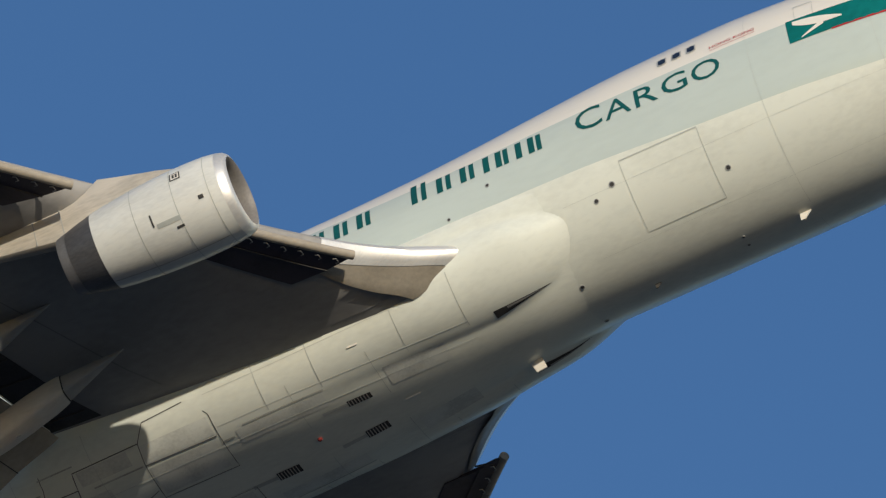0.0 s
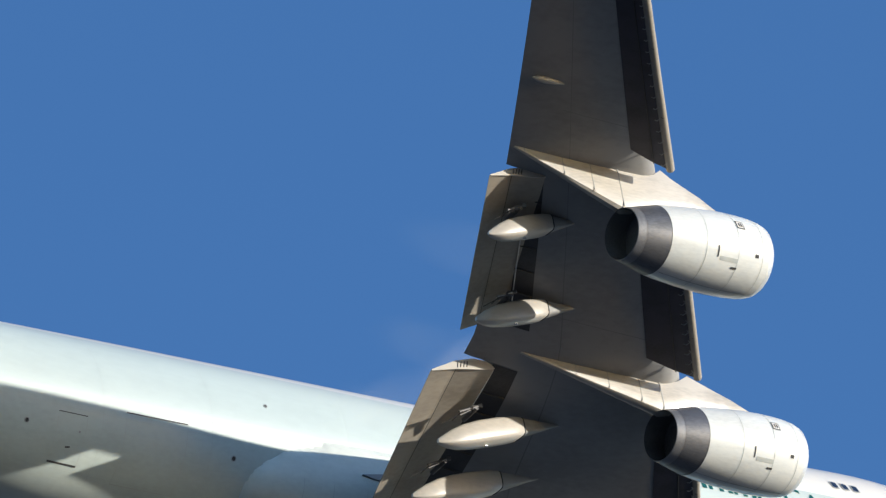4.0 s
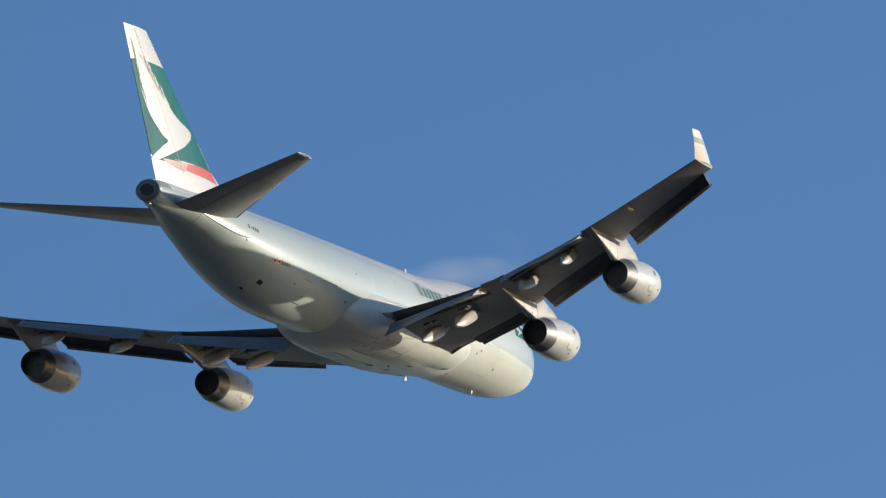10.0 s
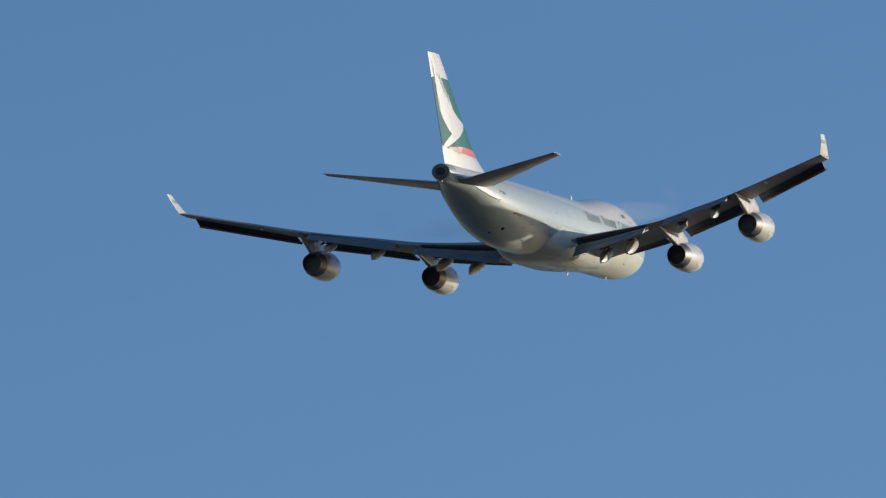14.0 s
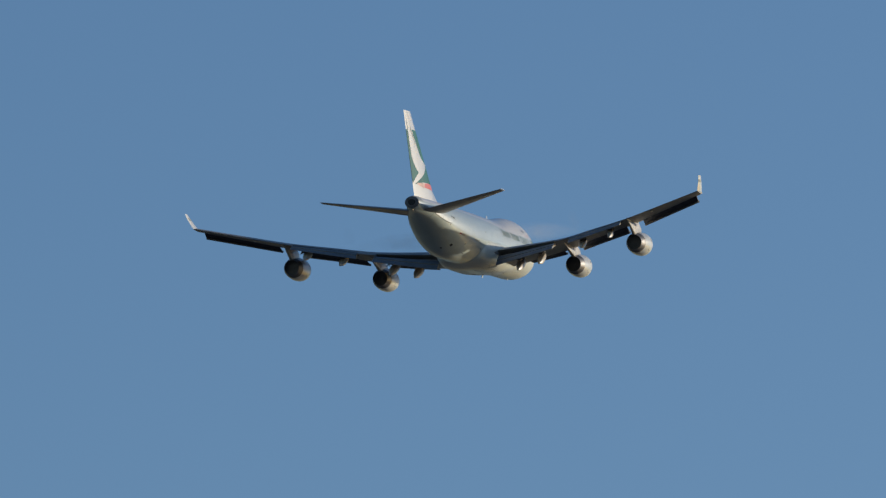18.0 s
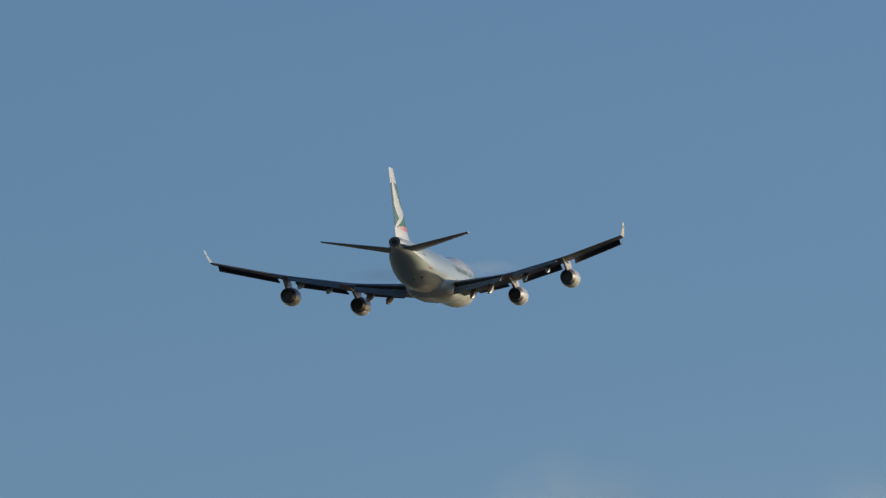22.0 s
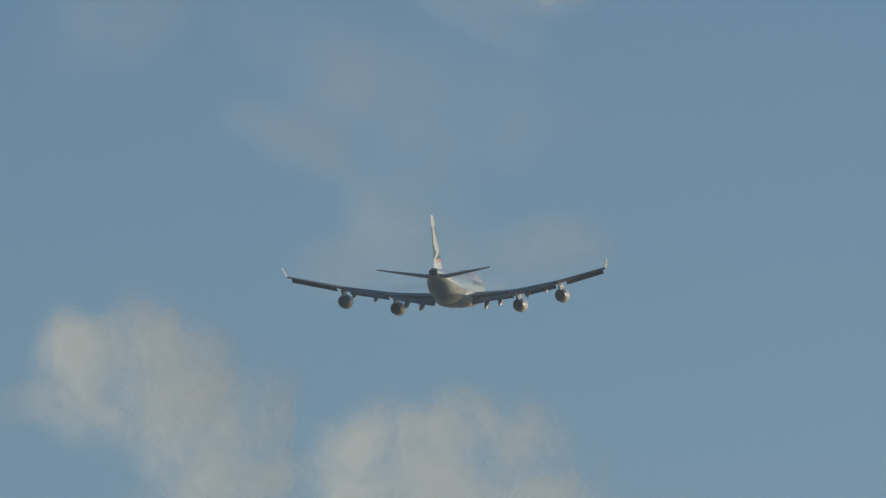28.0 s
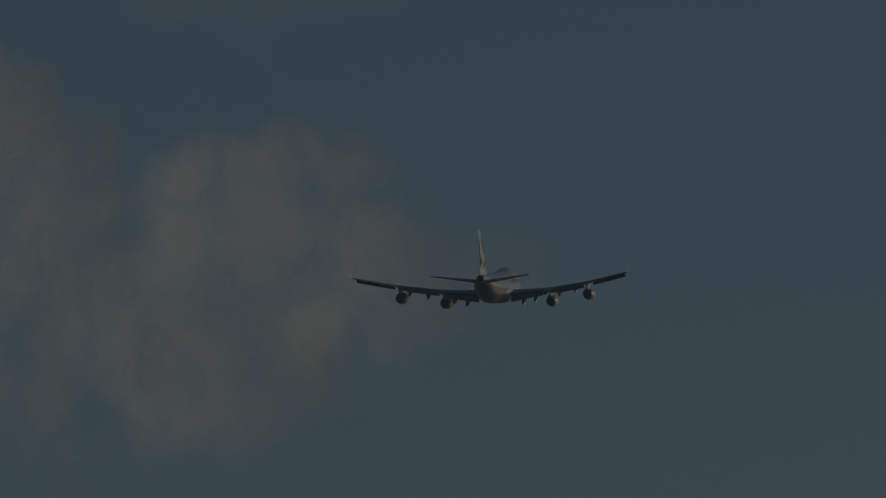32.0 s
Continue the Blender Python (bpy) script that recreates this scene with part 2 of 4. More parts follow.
def fuselage():
    stations = [0.02, .1, .25, .45, .7, 1.05, 1.5, 2.0, 2.6, 3.3, 4.0, 4.7, 5.5, 6.2, 7.0] + [8 + k * 0.8 for k in range(75)] + [67.6, 68.1, 68.6]
    rings, cut = [], 24
    for s in stations:
        a, b = band_top(s), band_low(s)
        half = [a * k / 8 for k in range(8)] + [a + (b - a) * k / 12 for k in range(12)] + [b + (180 - b) * k / 16 for k in range(17)]
        full = half + [360 - h for h in half[-2:0:-1]]
        rings.append([hull(s, h) for h in full])
    bm = loft(rings)
    n = len(rings[0])
    bm.faces.ensure_lookup_table()
    for f in bm.faces:
        c = f.calc_center_median()
        s = -c.x
        w, t, b, m = (curve(FS, k, s) for k in (FW, FT, FB, FM))
        th = math.degrees(math.atan2(abs(c.y) / max(w, 0.01), (c.z - m) / ((t - m) if c.z > m else (m - b))))
        f.material_index = 0 if th < band_top(s) else (1 if th < band_low(s) else (3 if s < 30 else 2))
    return part("fuselage", bm, [WHITE, SAGE, BELLY, CREAM], plane, "white hull with a pale sage band along its side")


body = fuselage()


def ribbon(path, width, off=0.012):
    """A strip on the hull along (s, th) points."""
    fine = []
    for (s0, h0), (s1, h1) in zip(path, path[1:]):
        n = max(1, int(max(abs(s1 - s0) / 0.8, abs(h1 - h0) / 4)))
        fine += [(lerp(s0, s1, k / n), lerp(h0, h1, k / n)) for k in range(n)]
    fine.append(path[-1])
    rows = []
    for i, (s, h) in enumerate(fine):
        (sa_, ha), (sb, hb) = fine[max(i - 1, 0)], fine[min(i + 1, len(fine) - 1)]
        dx, dy = sb - sa_, radians(hb - ha) * 3.2
        q = math.hypot(dx, dy) or 1
        px, py = -dy / q * width / 2, dx / q * width / 2
        rows.append([hull(s + px, h + math.degrees(py / 3.2), off), hull(s - px, h - math.degrees(py / 3.2), off)])
    return loft(rows, closed=False)


def patch(s0, s1, h0, h1, off=0.014, ns=6, nh=6):
    """A rectangle of paint or plate on the hull."""
    return loft([[hull(lerp(s0, s1, i / ns), lerp(h0, h1, j / nh), off) for j in range(nh + 1)] for i in range(ns + 1)], closed=False)


# ---- wing ----
WY = (2.6, 3.4, 4.2, 5.0, 6.0, 11.6, 16.0, 21.0, 26.0, 31.2)
WLE = (19.55, 20.4, 21.6, 22.55, 23.5, 28.0, 31.8, 36.2, 40.7, 45.35)
WTE = (36.0, 36.1, 36.2, 36.3, 36.4, 37.5, 39.8, 42.7, 45.6, 48.68)
WZ = (-1.85, -1.79, -1.73, -1.67, -1.6, -1.1, -0.35, 0.5, 1.6, 2.78)
WT = (2.0, 1.92, 1.83, 1.74, 1.65, 1.15, 0.85, 0.62, 0.48, 0.34)
AF = ((0, 0), (.006, .16), (.02, .29), (.05, .45), (.1, .62), (.2, .84), (.32, .98), (.42, 1.0), (.55, .92), (.68, .74), (.8, .5), (.9, .26), (.97, .09), (1, .02))

LOW_ROOT = (0, .13, .22, .36, .58, 1.0, 1.0, .94, .83, .65, .44, .24, .09, .02)
LOW_OUT = (0, .30, .58, .92, 1.12, 1.06, .97, .88, .75, .59, .41, .22, .08, .02)


def wing_point(y, c, upper, off=0.0):
    """A point of the wing's skin, y metres out, at the share c of the chord."""
    le, te, z, t = (curve(WY, k, y) for k in (WLE, WTE, WZ, WT))
    u = [a for a, _ in AF]
    if upper:
        h = curve(u, [b for _, b in AF], c)
    else:
        f = min(1.0, max(0.0, (y - 3.4) / 2.5))
        crease = lerp(.125, .06, f)
        n = c * .2 / crease if c < crease else .2 + (c - crease) * .8 / (1 - crease)
        h = lerp(curve(u, LOW_ROOT, n), curve(u, LOW_OUT, c), f ** 3)
    twist = lerp(0.10, -0.02, (y - 2.6) / 28) * (0.5 - c)
    return Vector((-(lerp(le, te, c)), y, z + twist + (h * t * 0.54 + off if upper else -h * t * 0.46 - off)))


def side(bm, k):
    """Turns a port-side bmesh to starboard where k is -1."""
    if k < 0:
        for v in bm.verts:
            v.co.y = -v.co.y
    return bm


def skin(y0, y1, c0, c1, upper, off, ny=8, nc=4):
    return loft([[wing_point(lerp(y0, y1, i / ny), lerp(c0, c1, j / nc), upper, off) for j in range(nc + 1)] for i in range(ny + 1)], closed=False)


FLAP_SPANS = ((3.6, 11.18), (13.17, 20.43))


def trimmed_ring(y, cut):
    """A section of the wing; where a flap has run out, it ends as a thin lip at the share cut of the chord."""
    cs = [a * cut for a, _ in AF]
    up = [wing_point(y, c, True) for c in cs]
    low = [wing_point(y, c, False) for c in cs]
    if cut < 1:
        for q, f in ((12, .5), (13, 1.0)):
            low[q].z = lerp(low[q].z, up[q].z - 0.03, f)
    return up + low[-2:0:-1]


def wing(k):
    rings = []
    ys = [2.6 + 0.26 * i for i in range(14)] + [lerp(6.24, 31.2, i / 29) for i in range(30)]
    for y in sorted(ys + [e + d for span in FLAP_SPANS for e in span for d in (-.012, .012)]):
        rings.append(trimmed_ring(y, 0.885 if any(a < y < b for a, b in FLAP_SPANS) else 1.0))
    w = part("wing", side(loft(rings), k), WINGGREY, plane, "swept grey wing with bright leading edge")
    # panel seams on the lower skin
    for c in (.60,):
        part("seam", side(loft([[wing_point(lerp(4, 30.5, i / 24), c + d, False, 0.006) for d in (-.0022, .0022)] for i in range(25)], closed=False), k), FAINT, w)
    for y in (14.2, 23.5):
        part("seam", side(loft([[wing_point(y + d, lerp(.17, .66, i / 8), False, 0.006) for d in (-.012, .012)] for i in range(9)], closed=False), k), FAINT, w)
    # bare metal nose of the wing at the root and between the slats
    part("leading_edge", side(loft([[wing_point(lerp(3.0, 6.2, i / 16), c, u, 0.012) + Vector((0.015, 0, 0)) for c, u in ((.03, True), (.02, True), (.006, True), (0, True), (.006, False), (.02, False), (.034, False))] for i in range(17)], closed=False), k), BRUSHED, w, "polished metal leading edge")
    # tan patch paints in the sunlit triangle of the lower wing nose
    part("sunlit_nose_patch", side(loft([[wing_point(lerp(3.2, 5.95, i / 14), lerp(.034, lerp(.125, .06, i / 14), j / 6), False, .03) for j in range(7)] for i in range(15)], closed=False), k), SUNLITNOSE, w, "tan sunlit patch painted on the lower nose at the wing root")
    # winglet: canted out, swept back
    def winglet_ring(f, grow=0.0):
        z0 = 2.78 + 1.75 * f
        y0 = 31.15 + 0.58 * f + 0.14 * math.sin(f * math.pi) * 0.4
        le, te = lerp(45.45, 48.85, f ** 0.9), lerp(48.68, 50.35, f)
        th = lerp(0.17, 0.07, f)
        return [Vector((-lerp(le - grow, te + grow, c), y0 + s * (th * h + grow), z0)) for c, h, s in [(a, b, 1) for a, b in AF] + [(a, b, -1) for a, b in AF[-2:0:-1]]]

    wl_ = part("winglet", side(loft([winglet_ring(i / 8) for i in range(9)]), k), WHITE, plane, "white swept winglet")
    part("stripe", side(loft([winglet_ring(lerp(.56, .74, q / 3), .008) for q in range(4)]), k), GREYSAGE, wl_, "grey-sage stripe across the winglet")
    part("wingtip_lamp", side(tube([(-45.7, 31.12, 2.85), (-46.0, 31.24, 2.87), (-46.5, 31.27, 2.88)], [0.03, 0.07, 0.03]), k), LAMP, w, "clear wingtip lamp cover")
    return w


# ---- leading-edge slats, hanging ahead of and below the nose of the wing ----
def slat(k, y0, y1, drop, reach, deep):
    """deep: the share of the chord, from the nose, that stands open behind the slat."""
    n = 14
    rows_low, edge = [], []
    for i in range(n + 1):
        y = lerp(y0, y1, i / n)
        t = curve(WY, WT, y)
        back = wing_point(y, deep, False, 0.02)
        nose = wing_point(y, 0.0, False) + Vector((reach, 0, -drop))
        mid = (back + nose) / 2 + Vector((0.05, 0, -0.06))
        rows_low.append((back, mid, nose))
        edge.append(nose)
    rings = [[a, b, c, c + Vector((0.05, 0, 0.08)), b + Vector((0.02, 0, 0.13)), a + Vector((0.0, 0, 0.06))] for a, b, c in rows_low]
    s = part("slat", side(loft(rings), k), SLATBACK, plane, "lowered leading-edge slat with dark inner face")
    part("slat_nose", side(tube([p + Vector((.03, 0, .05)) for p in edge], 0.15, 12), k), FLAP, s, "rounded pale slat nose")
    for q in (1, 2):
        p = edge[n * q // 3] + Vector((.03, 0, .05))
        part("nose_joint", side(tube([p - Vector((0, .015, 0)), p + Vector((0, .015, 0))], 0.153, 12), k), SEAM, s)
    # outer face of the slat, painted
    face = [[c + Vector((0.055, 0, 0.085)), b + Vector((0.035, 0, 0.145)), a + Vector((0.02, 0, 0.08))] for a, b, c in rows_low]
    part("slat_face", side(loft(face, closed=False), k), SLATNOSE, s)
    part("fold_hinge", side(tube([a.lerp(b, .5).lerp(b.lerp(c, .5), .62) + Vector((0, 0, -.05)) for a, b, c in rows_low], 0.02, 6), k), SEAM, s)
    for i in range(int((y1 - y0) / 0.45)):
        f = (i + .5) / int((y1 - y0) / 0.45) * n
        a, b, c = (u.lerp(v, f - int(f)) for u, v in zip(rows_low[int(f)], rows_low[int(f) + 1]))
        part("slat_bracket", side(tube([b.lerp(c, .66) + Vector((0, -.13, -.05)), b.lerp(c, .76) + Vector((0, -.10, -.07)), b.lerp(c, .76) + Vector((0, .10, -.07)), b.lerp(c, .66) + Vector((0, .13, -.05))], 0.016, 5), k), SLATNOSE, s)
    m = max(3, int((y1 - y0) / 0.75))
    for i in range(m):
        y = lerp(y0 + 0.2, y1 - 0.2, i / (m - 1))
        a = wing_point(y, 0.03, False, 0.03)
        b = wing_point(y, 0.0, False) + Vector((reach * 0.75, 0, -drop * 0.75))
        part("slat_hinge", side(tube([a, (a + b) / 2 + Vector((0, 0, -0.06)), b], 0.03, 6), k), SEAM, s)
    return s


# ---- trailing-edge flaps: two elements each, drooped, with a painted cove shade before them ----
def flap(k, y0, y1, front, rear, name):
    """front and rear: (s, z) at the inner and the outer end."""
    n = 10
    rings_m, rings_a, seam = [], [], []
    for i in range(n + 1):
        f = i / n
        y = lerp(y0, y1, f)
        s0, z0 = (lerp(front[0][q], front[1][q], f) for q in (0, 1))
        s1, z1 = (lerp(rear[0][q], rear[1][q], f) for q in (0, 1))
        a, b = Vector((-s0, y, z0)), Vector((-s1, y, z1))
        d = (b - a).normalized()
        up = Vector((-d.z, 0, d.x)) * (-1 if d.x < 0 else 1)
        if up.z < 0:
            up = -up
        L = (b - a).length
        prof = ((0, 0.0), (.02, .035), (.08, .075), (.2, .10), (.4, .10), (.6, .07))
        bend = lambda q: Vector((0, 0, 0.05 * L * math.sin(q * math.pi)))
        pt = lambda q, h: a + d * (q * L) + up * (h * L) + bend(q) * 0.6
        rings_m.append([pt(q, h) for q, h in prof] + [pt(.6, .0), pt(.4, -.012), pt(.2, -.016), pt(.08, -.014)])
        seam.append([pt(.594, -.012), pt(.606, -.012)])
        rings_a.append([pt(.598, .0), pt(.61, .035), pt(.68, .055), pt(.8, .035), pt(1, .004), pt(1, -.002), pt(.8, -.006), pt(.66, -.008)])
    def shade_top(bm):
        """Darker bluish colour on upward faces paints in their shade; tan flap paint below."""
        bmesh.ops.recalc_face_normals(bm, faces=bm.faces)
        for q in bm.faces:
            q.material_index = 1 if q.normal.z > 0.25 else 0
        return side(bm, k)

    m = part(name, shade_top(loft(rings_m)), [FLAP, FLAPTOPSHADE], plane, "drooped grey flap panel")
    part("aft_flap", shade_top(loft(rings_a)), [FLAP, FLAPTOPSHADE], m)
    part("flap_seam", side(loft(seam, closed=False), k), SEAM, m)
    # end plate at the outer end, with dark slots
    rim = [pt(*q) for q in ((0, 0), (.03, .05), (.12, .095), (.3, .115), (.6, .085), (1, .008), (1, -.008), (.6, -.02), (.2, -.024))]
    end = part("end_plate", side(slab([p + Vector((0, .03, 0)) for p in rim], (0, .05, 0)), k), FAIRING, m, "pale flap end plate", smooth=False)
    for q in (.44, .49, .54, .59):
        part("slot", side(tube([pt(q, .0) + Vector((0, .06, 0)), pt(q - .04, .07) + Vector((0, .06, 0))], .018, 5), k), SEAM, end)
    # cove: a dark strip on the closed skin paints its shade
    part("cove_shade", side(skin(y0, y1, .758, .868, False, 0.012), k), CAVITY, m, "dark strip painted as the shade of the flap cove")
    for j in range(int((y1 - y0) / 1.1)):
        y = y0 + 0.5 + j * 1.1
        part("cove_rib", side(tube([wing_point(y, .765, False, .03), wing_point(y, .866, False, .05)], 0.03, 6), k), SEAM, m)
    # drive shaft along the cove
    part("drive_shaft", side(tube([wing_point(lerp(y0 + .2, y1 - .2, i / 6), .862, False, .10) for i in range(7)], 0.022, 8), k), BRUSHED, m, "thin bright drive shaft")
    return m


def track_fairing(k, fore, aft, r, name="flap_track_fairing"):
    """A canoe fairing below the wing, from its slim fixed nose to its drooped tail."""
    a, b = Vector(fore), Vector(aft)
    prof = ((0, .04, .04), (.06, .18, .16), (.15, .38, .36), (.27, .64, .62), (.33, .76, .76))
    prof2 = ((.335, .80, .80), (.35, .88, .88), (.42, .96, 1.0), (.55, 1.0, 1.06), (.70, 1.0, 1.04), (.82, .88, .92), (.91, .60, .66), (.975, .28, .34), (1.0, .12, .16))

    def rings(p):
        out = []
        for q, wd, ht in p:
            c = a.lerp(b, q) + Vector((0, 0, 0.16 * r * math.sin(q * math.pi)))
            ring = []
            for j in range(16):
                g = j * math.tau / 16
                cy, cz = math.cos(g), math.sin(g)
                e = 0.44
                ring.append(c + Vector((0, r * wd * abs(cy) ** e * (1 if cy > 0 else -1), r * ht * abs(cz) ** e * (1 if cz > 0 else -1))))
            out.append(ring)
        return out
    t = part(name, side(loft(rings(prof2)), k), FAIRING, plane, "pale boat-shaped flap track fairing")
    part("fixed_nose", side(loft(rings(prof)), k), WINGGREY, t)
    q = .333
    c = a.lerp(b, q) + Vector((0, 0, 0.16 * r * math.sin(q * math.pi)))
    part("seal", side(tube([c + Vector((0, r * .80 * abs(math.cos(j * math.tau / 28)) ** .44 * (1 if math.cos(j * math.tau / 28) > 0 else -1), r * .80 * abs(math.sin(j * math.tau / 28)) ** .44 * (1 if math.sin(j * math.tau / 28) > 0 else -1))) for j in range(29)], 0.022, 6), k), RUBBER, t)
    part("drain", side(box(a.lerp(b, .62) + Vector((0, 0, -r * .95)), (.12, .05, .05)), k), LAMP, t)
    return t


# ---- engines ----
NAC = ((0.0, 1.10), (.03, 1.19), (.12, 1.27), (.32, 1.335), (.65, 1.385), (1.1, 1.415), (1.75, 1.425), (2.4, 1.405), (3.15, 1.36), (4.0, 1.275), (4.5, 1.205))
NOZ = ((4.5, 1.195), (5.0, 1.09), (5.42, 0.985))
LIP = ((5.43, 0.98), (5.58, 0.95), (5.74, 0.91), (5.76, 0.885), (5.5, 0.915), (4.8, 0.945))


def spin(profile, s0, yc, zc, n=40, droop=0.0):
    return [[Vector((-(s0 + s), yc + r * math.sin(j * math.tau / n), zc + droop * s + r * math.cos(j * math.tau / n))) for j in range(n)] for s, r in profile]


def on_nacelle(s, ang, s0, yc, zc, off):
    r = curve([a for a, _ in NAC], [b for _, b in NAC], s) + off
    return Vector((-(s0 + s), yc + r * math.sin(radians(ang)), zc + r * math.cos(radians(ang))))


def nac_patch(s_a, s_b, a0, a1, s0, yc, zc, off=0.008, n=4):
    return loft([[on_nacelle(lerp(s_a, s_b, i / n), lerp(a0, a1, j / n), s0, yc, zc, off) for j in range(n + 1)] for i in range(n + 1)], closed=False)


def engine(k, s0, yc, zc):
    cowl = part("engine", side(loft(spin(NAC[3:], s0, yc, zc), caps=False), k), NACELLE, plane, "white long-duct turbofan nacelle with metal nozzle")
    part("inlet_lip", side(loft(spin(NAC[:4] + (), s0, yc, zc), caps=False), k), BRUSHED, cowl, "polished metal inlet lip")
    part("inlet_duct", side(loft(spin(((0.0, 1.10), (.05, 1.05), (.2, 1.0), (.5, 1.0), (1.2, 1.06)), s0, yc, zc), caps=False), k), LINER, cowl, "grey metal inlet duct")
    part("fan_disc", side(loft(spin(((1.2, 1.06), (1.22, 0.3)), s0, yc, zc), caps=True), k), CAVITY, cowl)
    for j in range(22):
        g = j * math.tau / 22
        r0, r1 = 0.32, 1.04
        d0, d1 = Vector((0, math.sin(g), math.cos(g))), Vector((0, math.sin(g + .16), math.cos(g + .16)))
        o = Vector((-(s0 + 1.1), yc, zc))
        part("fan_blade", side(slab([o + d0 * r0, o + d0 * r1 + Vector((.10, 0, 0)), o + d1 * r1 + Vector((-.05, 0, 0)), o + d1 * r0 + Vector((-.06, 0, 0))], (0.02, 0, 0)), k), HOT, cowl, smooth=False)
    part("spinner", side(loft(spin(((.62, .02), (.7, .12), (.9, .24), (1.2, .32)), s0, yc, zc, 20)), k), CAVITY, cowl)
    part("nozzle_band", side(loft(spin(NOZ, s0, yc, zc), caps=False), k), HOT, cowl, "heat-darkened steel nozzle band")
    part("nozzle_lip", side(loft(spin(LIP, s0, yc, zc), caps=False), k), LIPSTEEL, cowl, "bright nozzle lip")
    part("exhaust_duct", side(loft(spin(((4.8, .945), (3.9, .93), (3.4, .35), (4.3, .22), (4.9, .05)), s0, yc, zc, 28)), k), DUCT, cowl, "sooty exhaust duct and cone")
    for s in (.66, 1.75, 3.1):
        part("cowl_seam", side(nac_patch(s - .012, s + .012, 8, 352, s0, yc, zc, .006, 40), k), HULLSEAM, cowl)
    part("cowl_seam", side(nac_patch(.68, 4.48, 179.5, 180.5, s0, yc, zc, .007, 10), k), PALESEAM, cowl)
    for sd in (1, -1):
        A0 = lambda a: a if sd > 0 else 360 - a
        bd = part("badge", side(nac_patch(1.38, 1.72, A0(66), A0(80), s0, yc, zc, .010), k), SEAM, cowl, "dark square maker's badge")
        part("badge_field", side(nac_patch(1.42, 1.68, A0(67.6), A0(78.4), s0, yc, zc, .014), k), WHITE, bd)
        for q in (1.46, 1.56):
            part("badge_mark", side(nac_patch(q, q + .07, A0(69.5), A0(76.5), s0, yc, zc, .018), k), SEAM, bd)
        part("vent", side(nac_patch(.86, 1.02, A0(114), A0(119), s0, yc, zc, .010), k), SOOTSHADE, cowl, "small dark vent")
        part("vent", side(nac_patch(1.72, 1.96, A0(138), A0(141), s0, yc, zc, .010), k), SOOTSHADE, cowl)
        part("latch_slot", side(nac_patch(2.58, 2.63, A0(112), A0(128), s0, yc, zc, .010), k), SOOTSHADE, cowl)
        part("stain", side(nac_patch(1.75, 2.5, A0(126), A0(132), s0, yc, zc, .005), k), HULLSEAM, cowl)
    return cowl


def pylon(k, s0, yc, zc):
    """The strut between wing and nacelle: a thin vertical box with a long knife tail under the wing."""
    tail_s = {1: s0 + 11.5, 0: s0 + 9.85}[yc < 15]
    c_of = lambda s, y: (s - curve(WY, WLE, y)) / (curve(WY, WTE, y) - curve(WY, WLE, y))
    zl = lambda s: wing_point(yc, min(max(c_of(s, yc), 0.0), 1.0), False).z
    le = curve(WY, WLE, yc)
    ztop_n = zc + 1.30
    stations = []
    for i in range(25):
        s = lerp(s0 + 0.55, tail_s, i / 24)
        if s < le:
            f = (s - s0 - 0.55) / (le - s0 - 0.55)
            top = lerp(ztop_n + 0.12, curve(WY, WZ, yc) + 0.06, max(0.0, f) ** 1.25)
        else:
            top = zl(s) + 0.12
        if s < s0 + 5.5:
            low = zc + curve([a for a, _ in NAC], [b for _, b in NAC], min(s - s0, 4.4)) - 0.12 - (0.25 * max(0, s - s0 - 4.4))
        else:
            f = (s - s0 - 5.5) / (tail_s - s0 - 5.5)
            low = lerp(zc + 0.80, zl(tail_s) - 0.02, f)
        f = i / 24
        wd = 0.03 + 0.30 * min(1, f * 6) * (1 - max(0, f - .35) / .65 * 0.93)
        stations.append((s, top, max(low, -99), wd))
    rings = []
    for s, top, low, wd in stations:
        low = min(low, top - 0.02)
        h = top - low
        rings.append([Vector((-s, yc + u * wd, low + h * q)) for u, q in ((-.35, 0), (-.8, .06), (-1, .2), (-1, .85), (-.8, 1), (.8, 1), (1, .85), (1, .2), (.8, .06), (.35, 0))])
    p = part("pylon", side(loft(rings), k), PYLON, plane, "cream weathered engine pylon")
    for s in (s0 + 5.6, s0 + 6.7, s0 + 7.9, s0 + 9.4):
        for u in (-1, 1):
            i = min(range(25), key=lambda q: abs(stations[q][0] - s))
            st = stations[i]
            part("panel_seam", side(slab([(-st[0] - .015, yc + u * st[3], st[2] + .05), (-st[0] + .015, yc + u * st[3], st[2] + .05), (-st[0] + .015, yc + u * st[3], st[1]), (-st[0] - .015, yc + u * st[3], st[1])], (0, .016, 0)), k), PALESEAM, p, smooth=False)
    return p


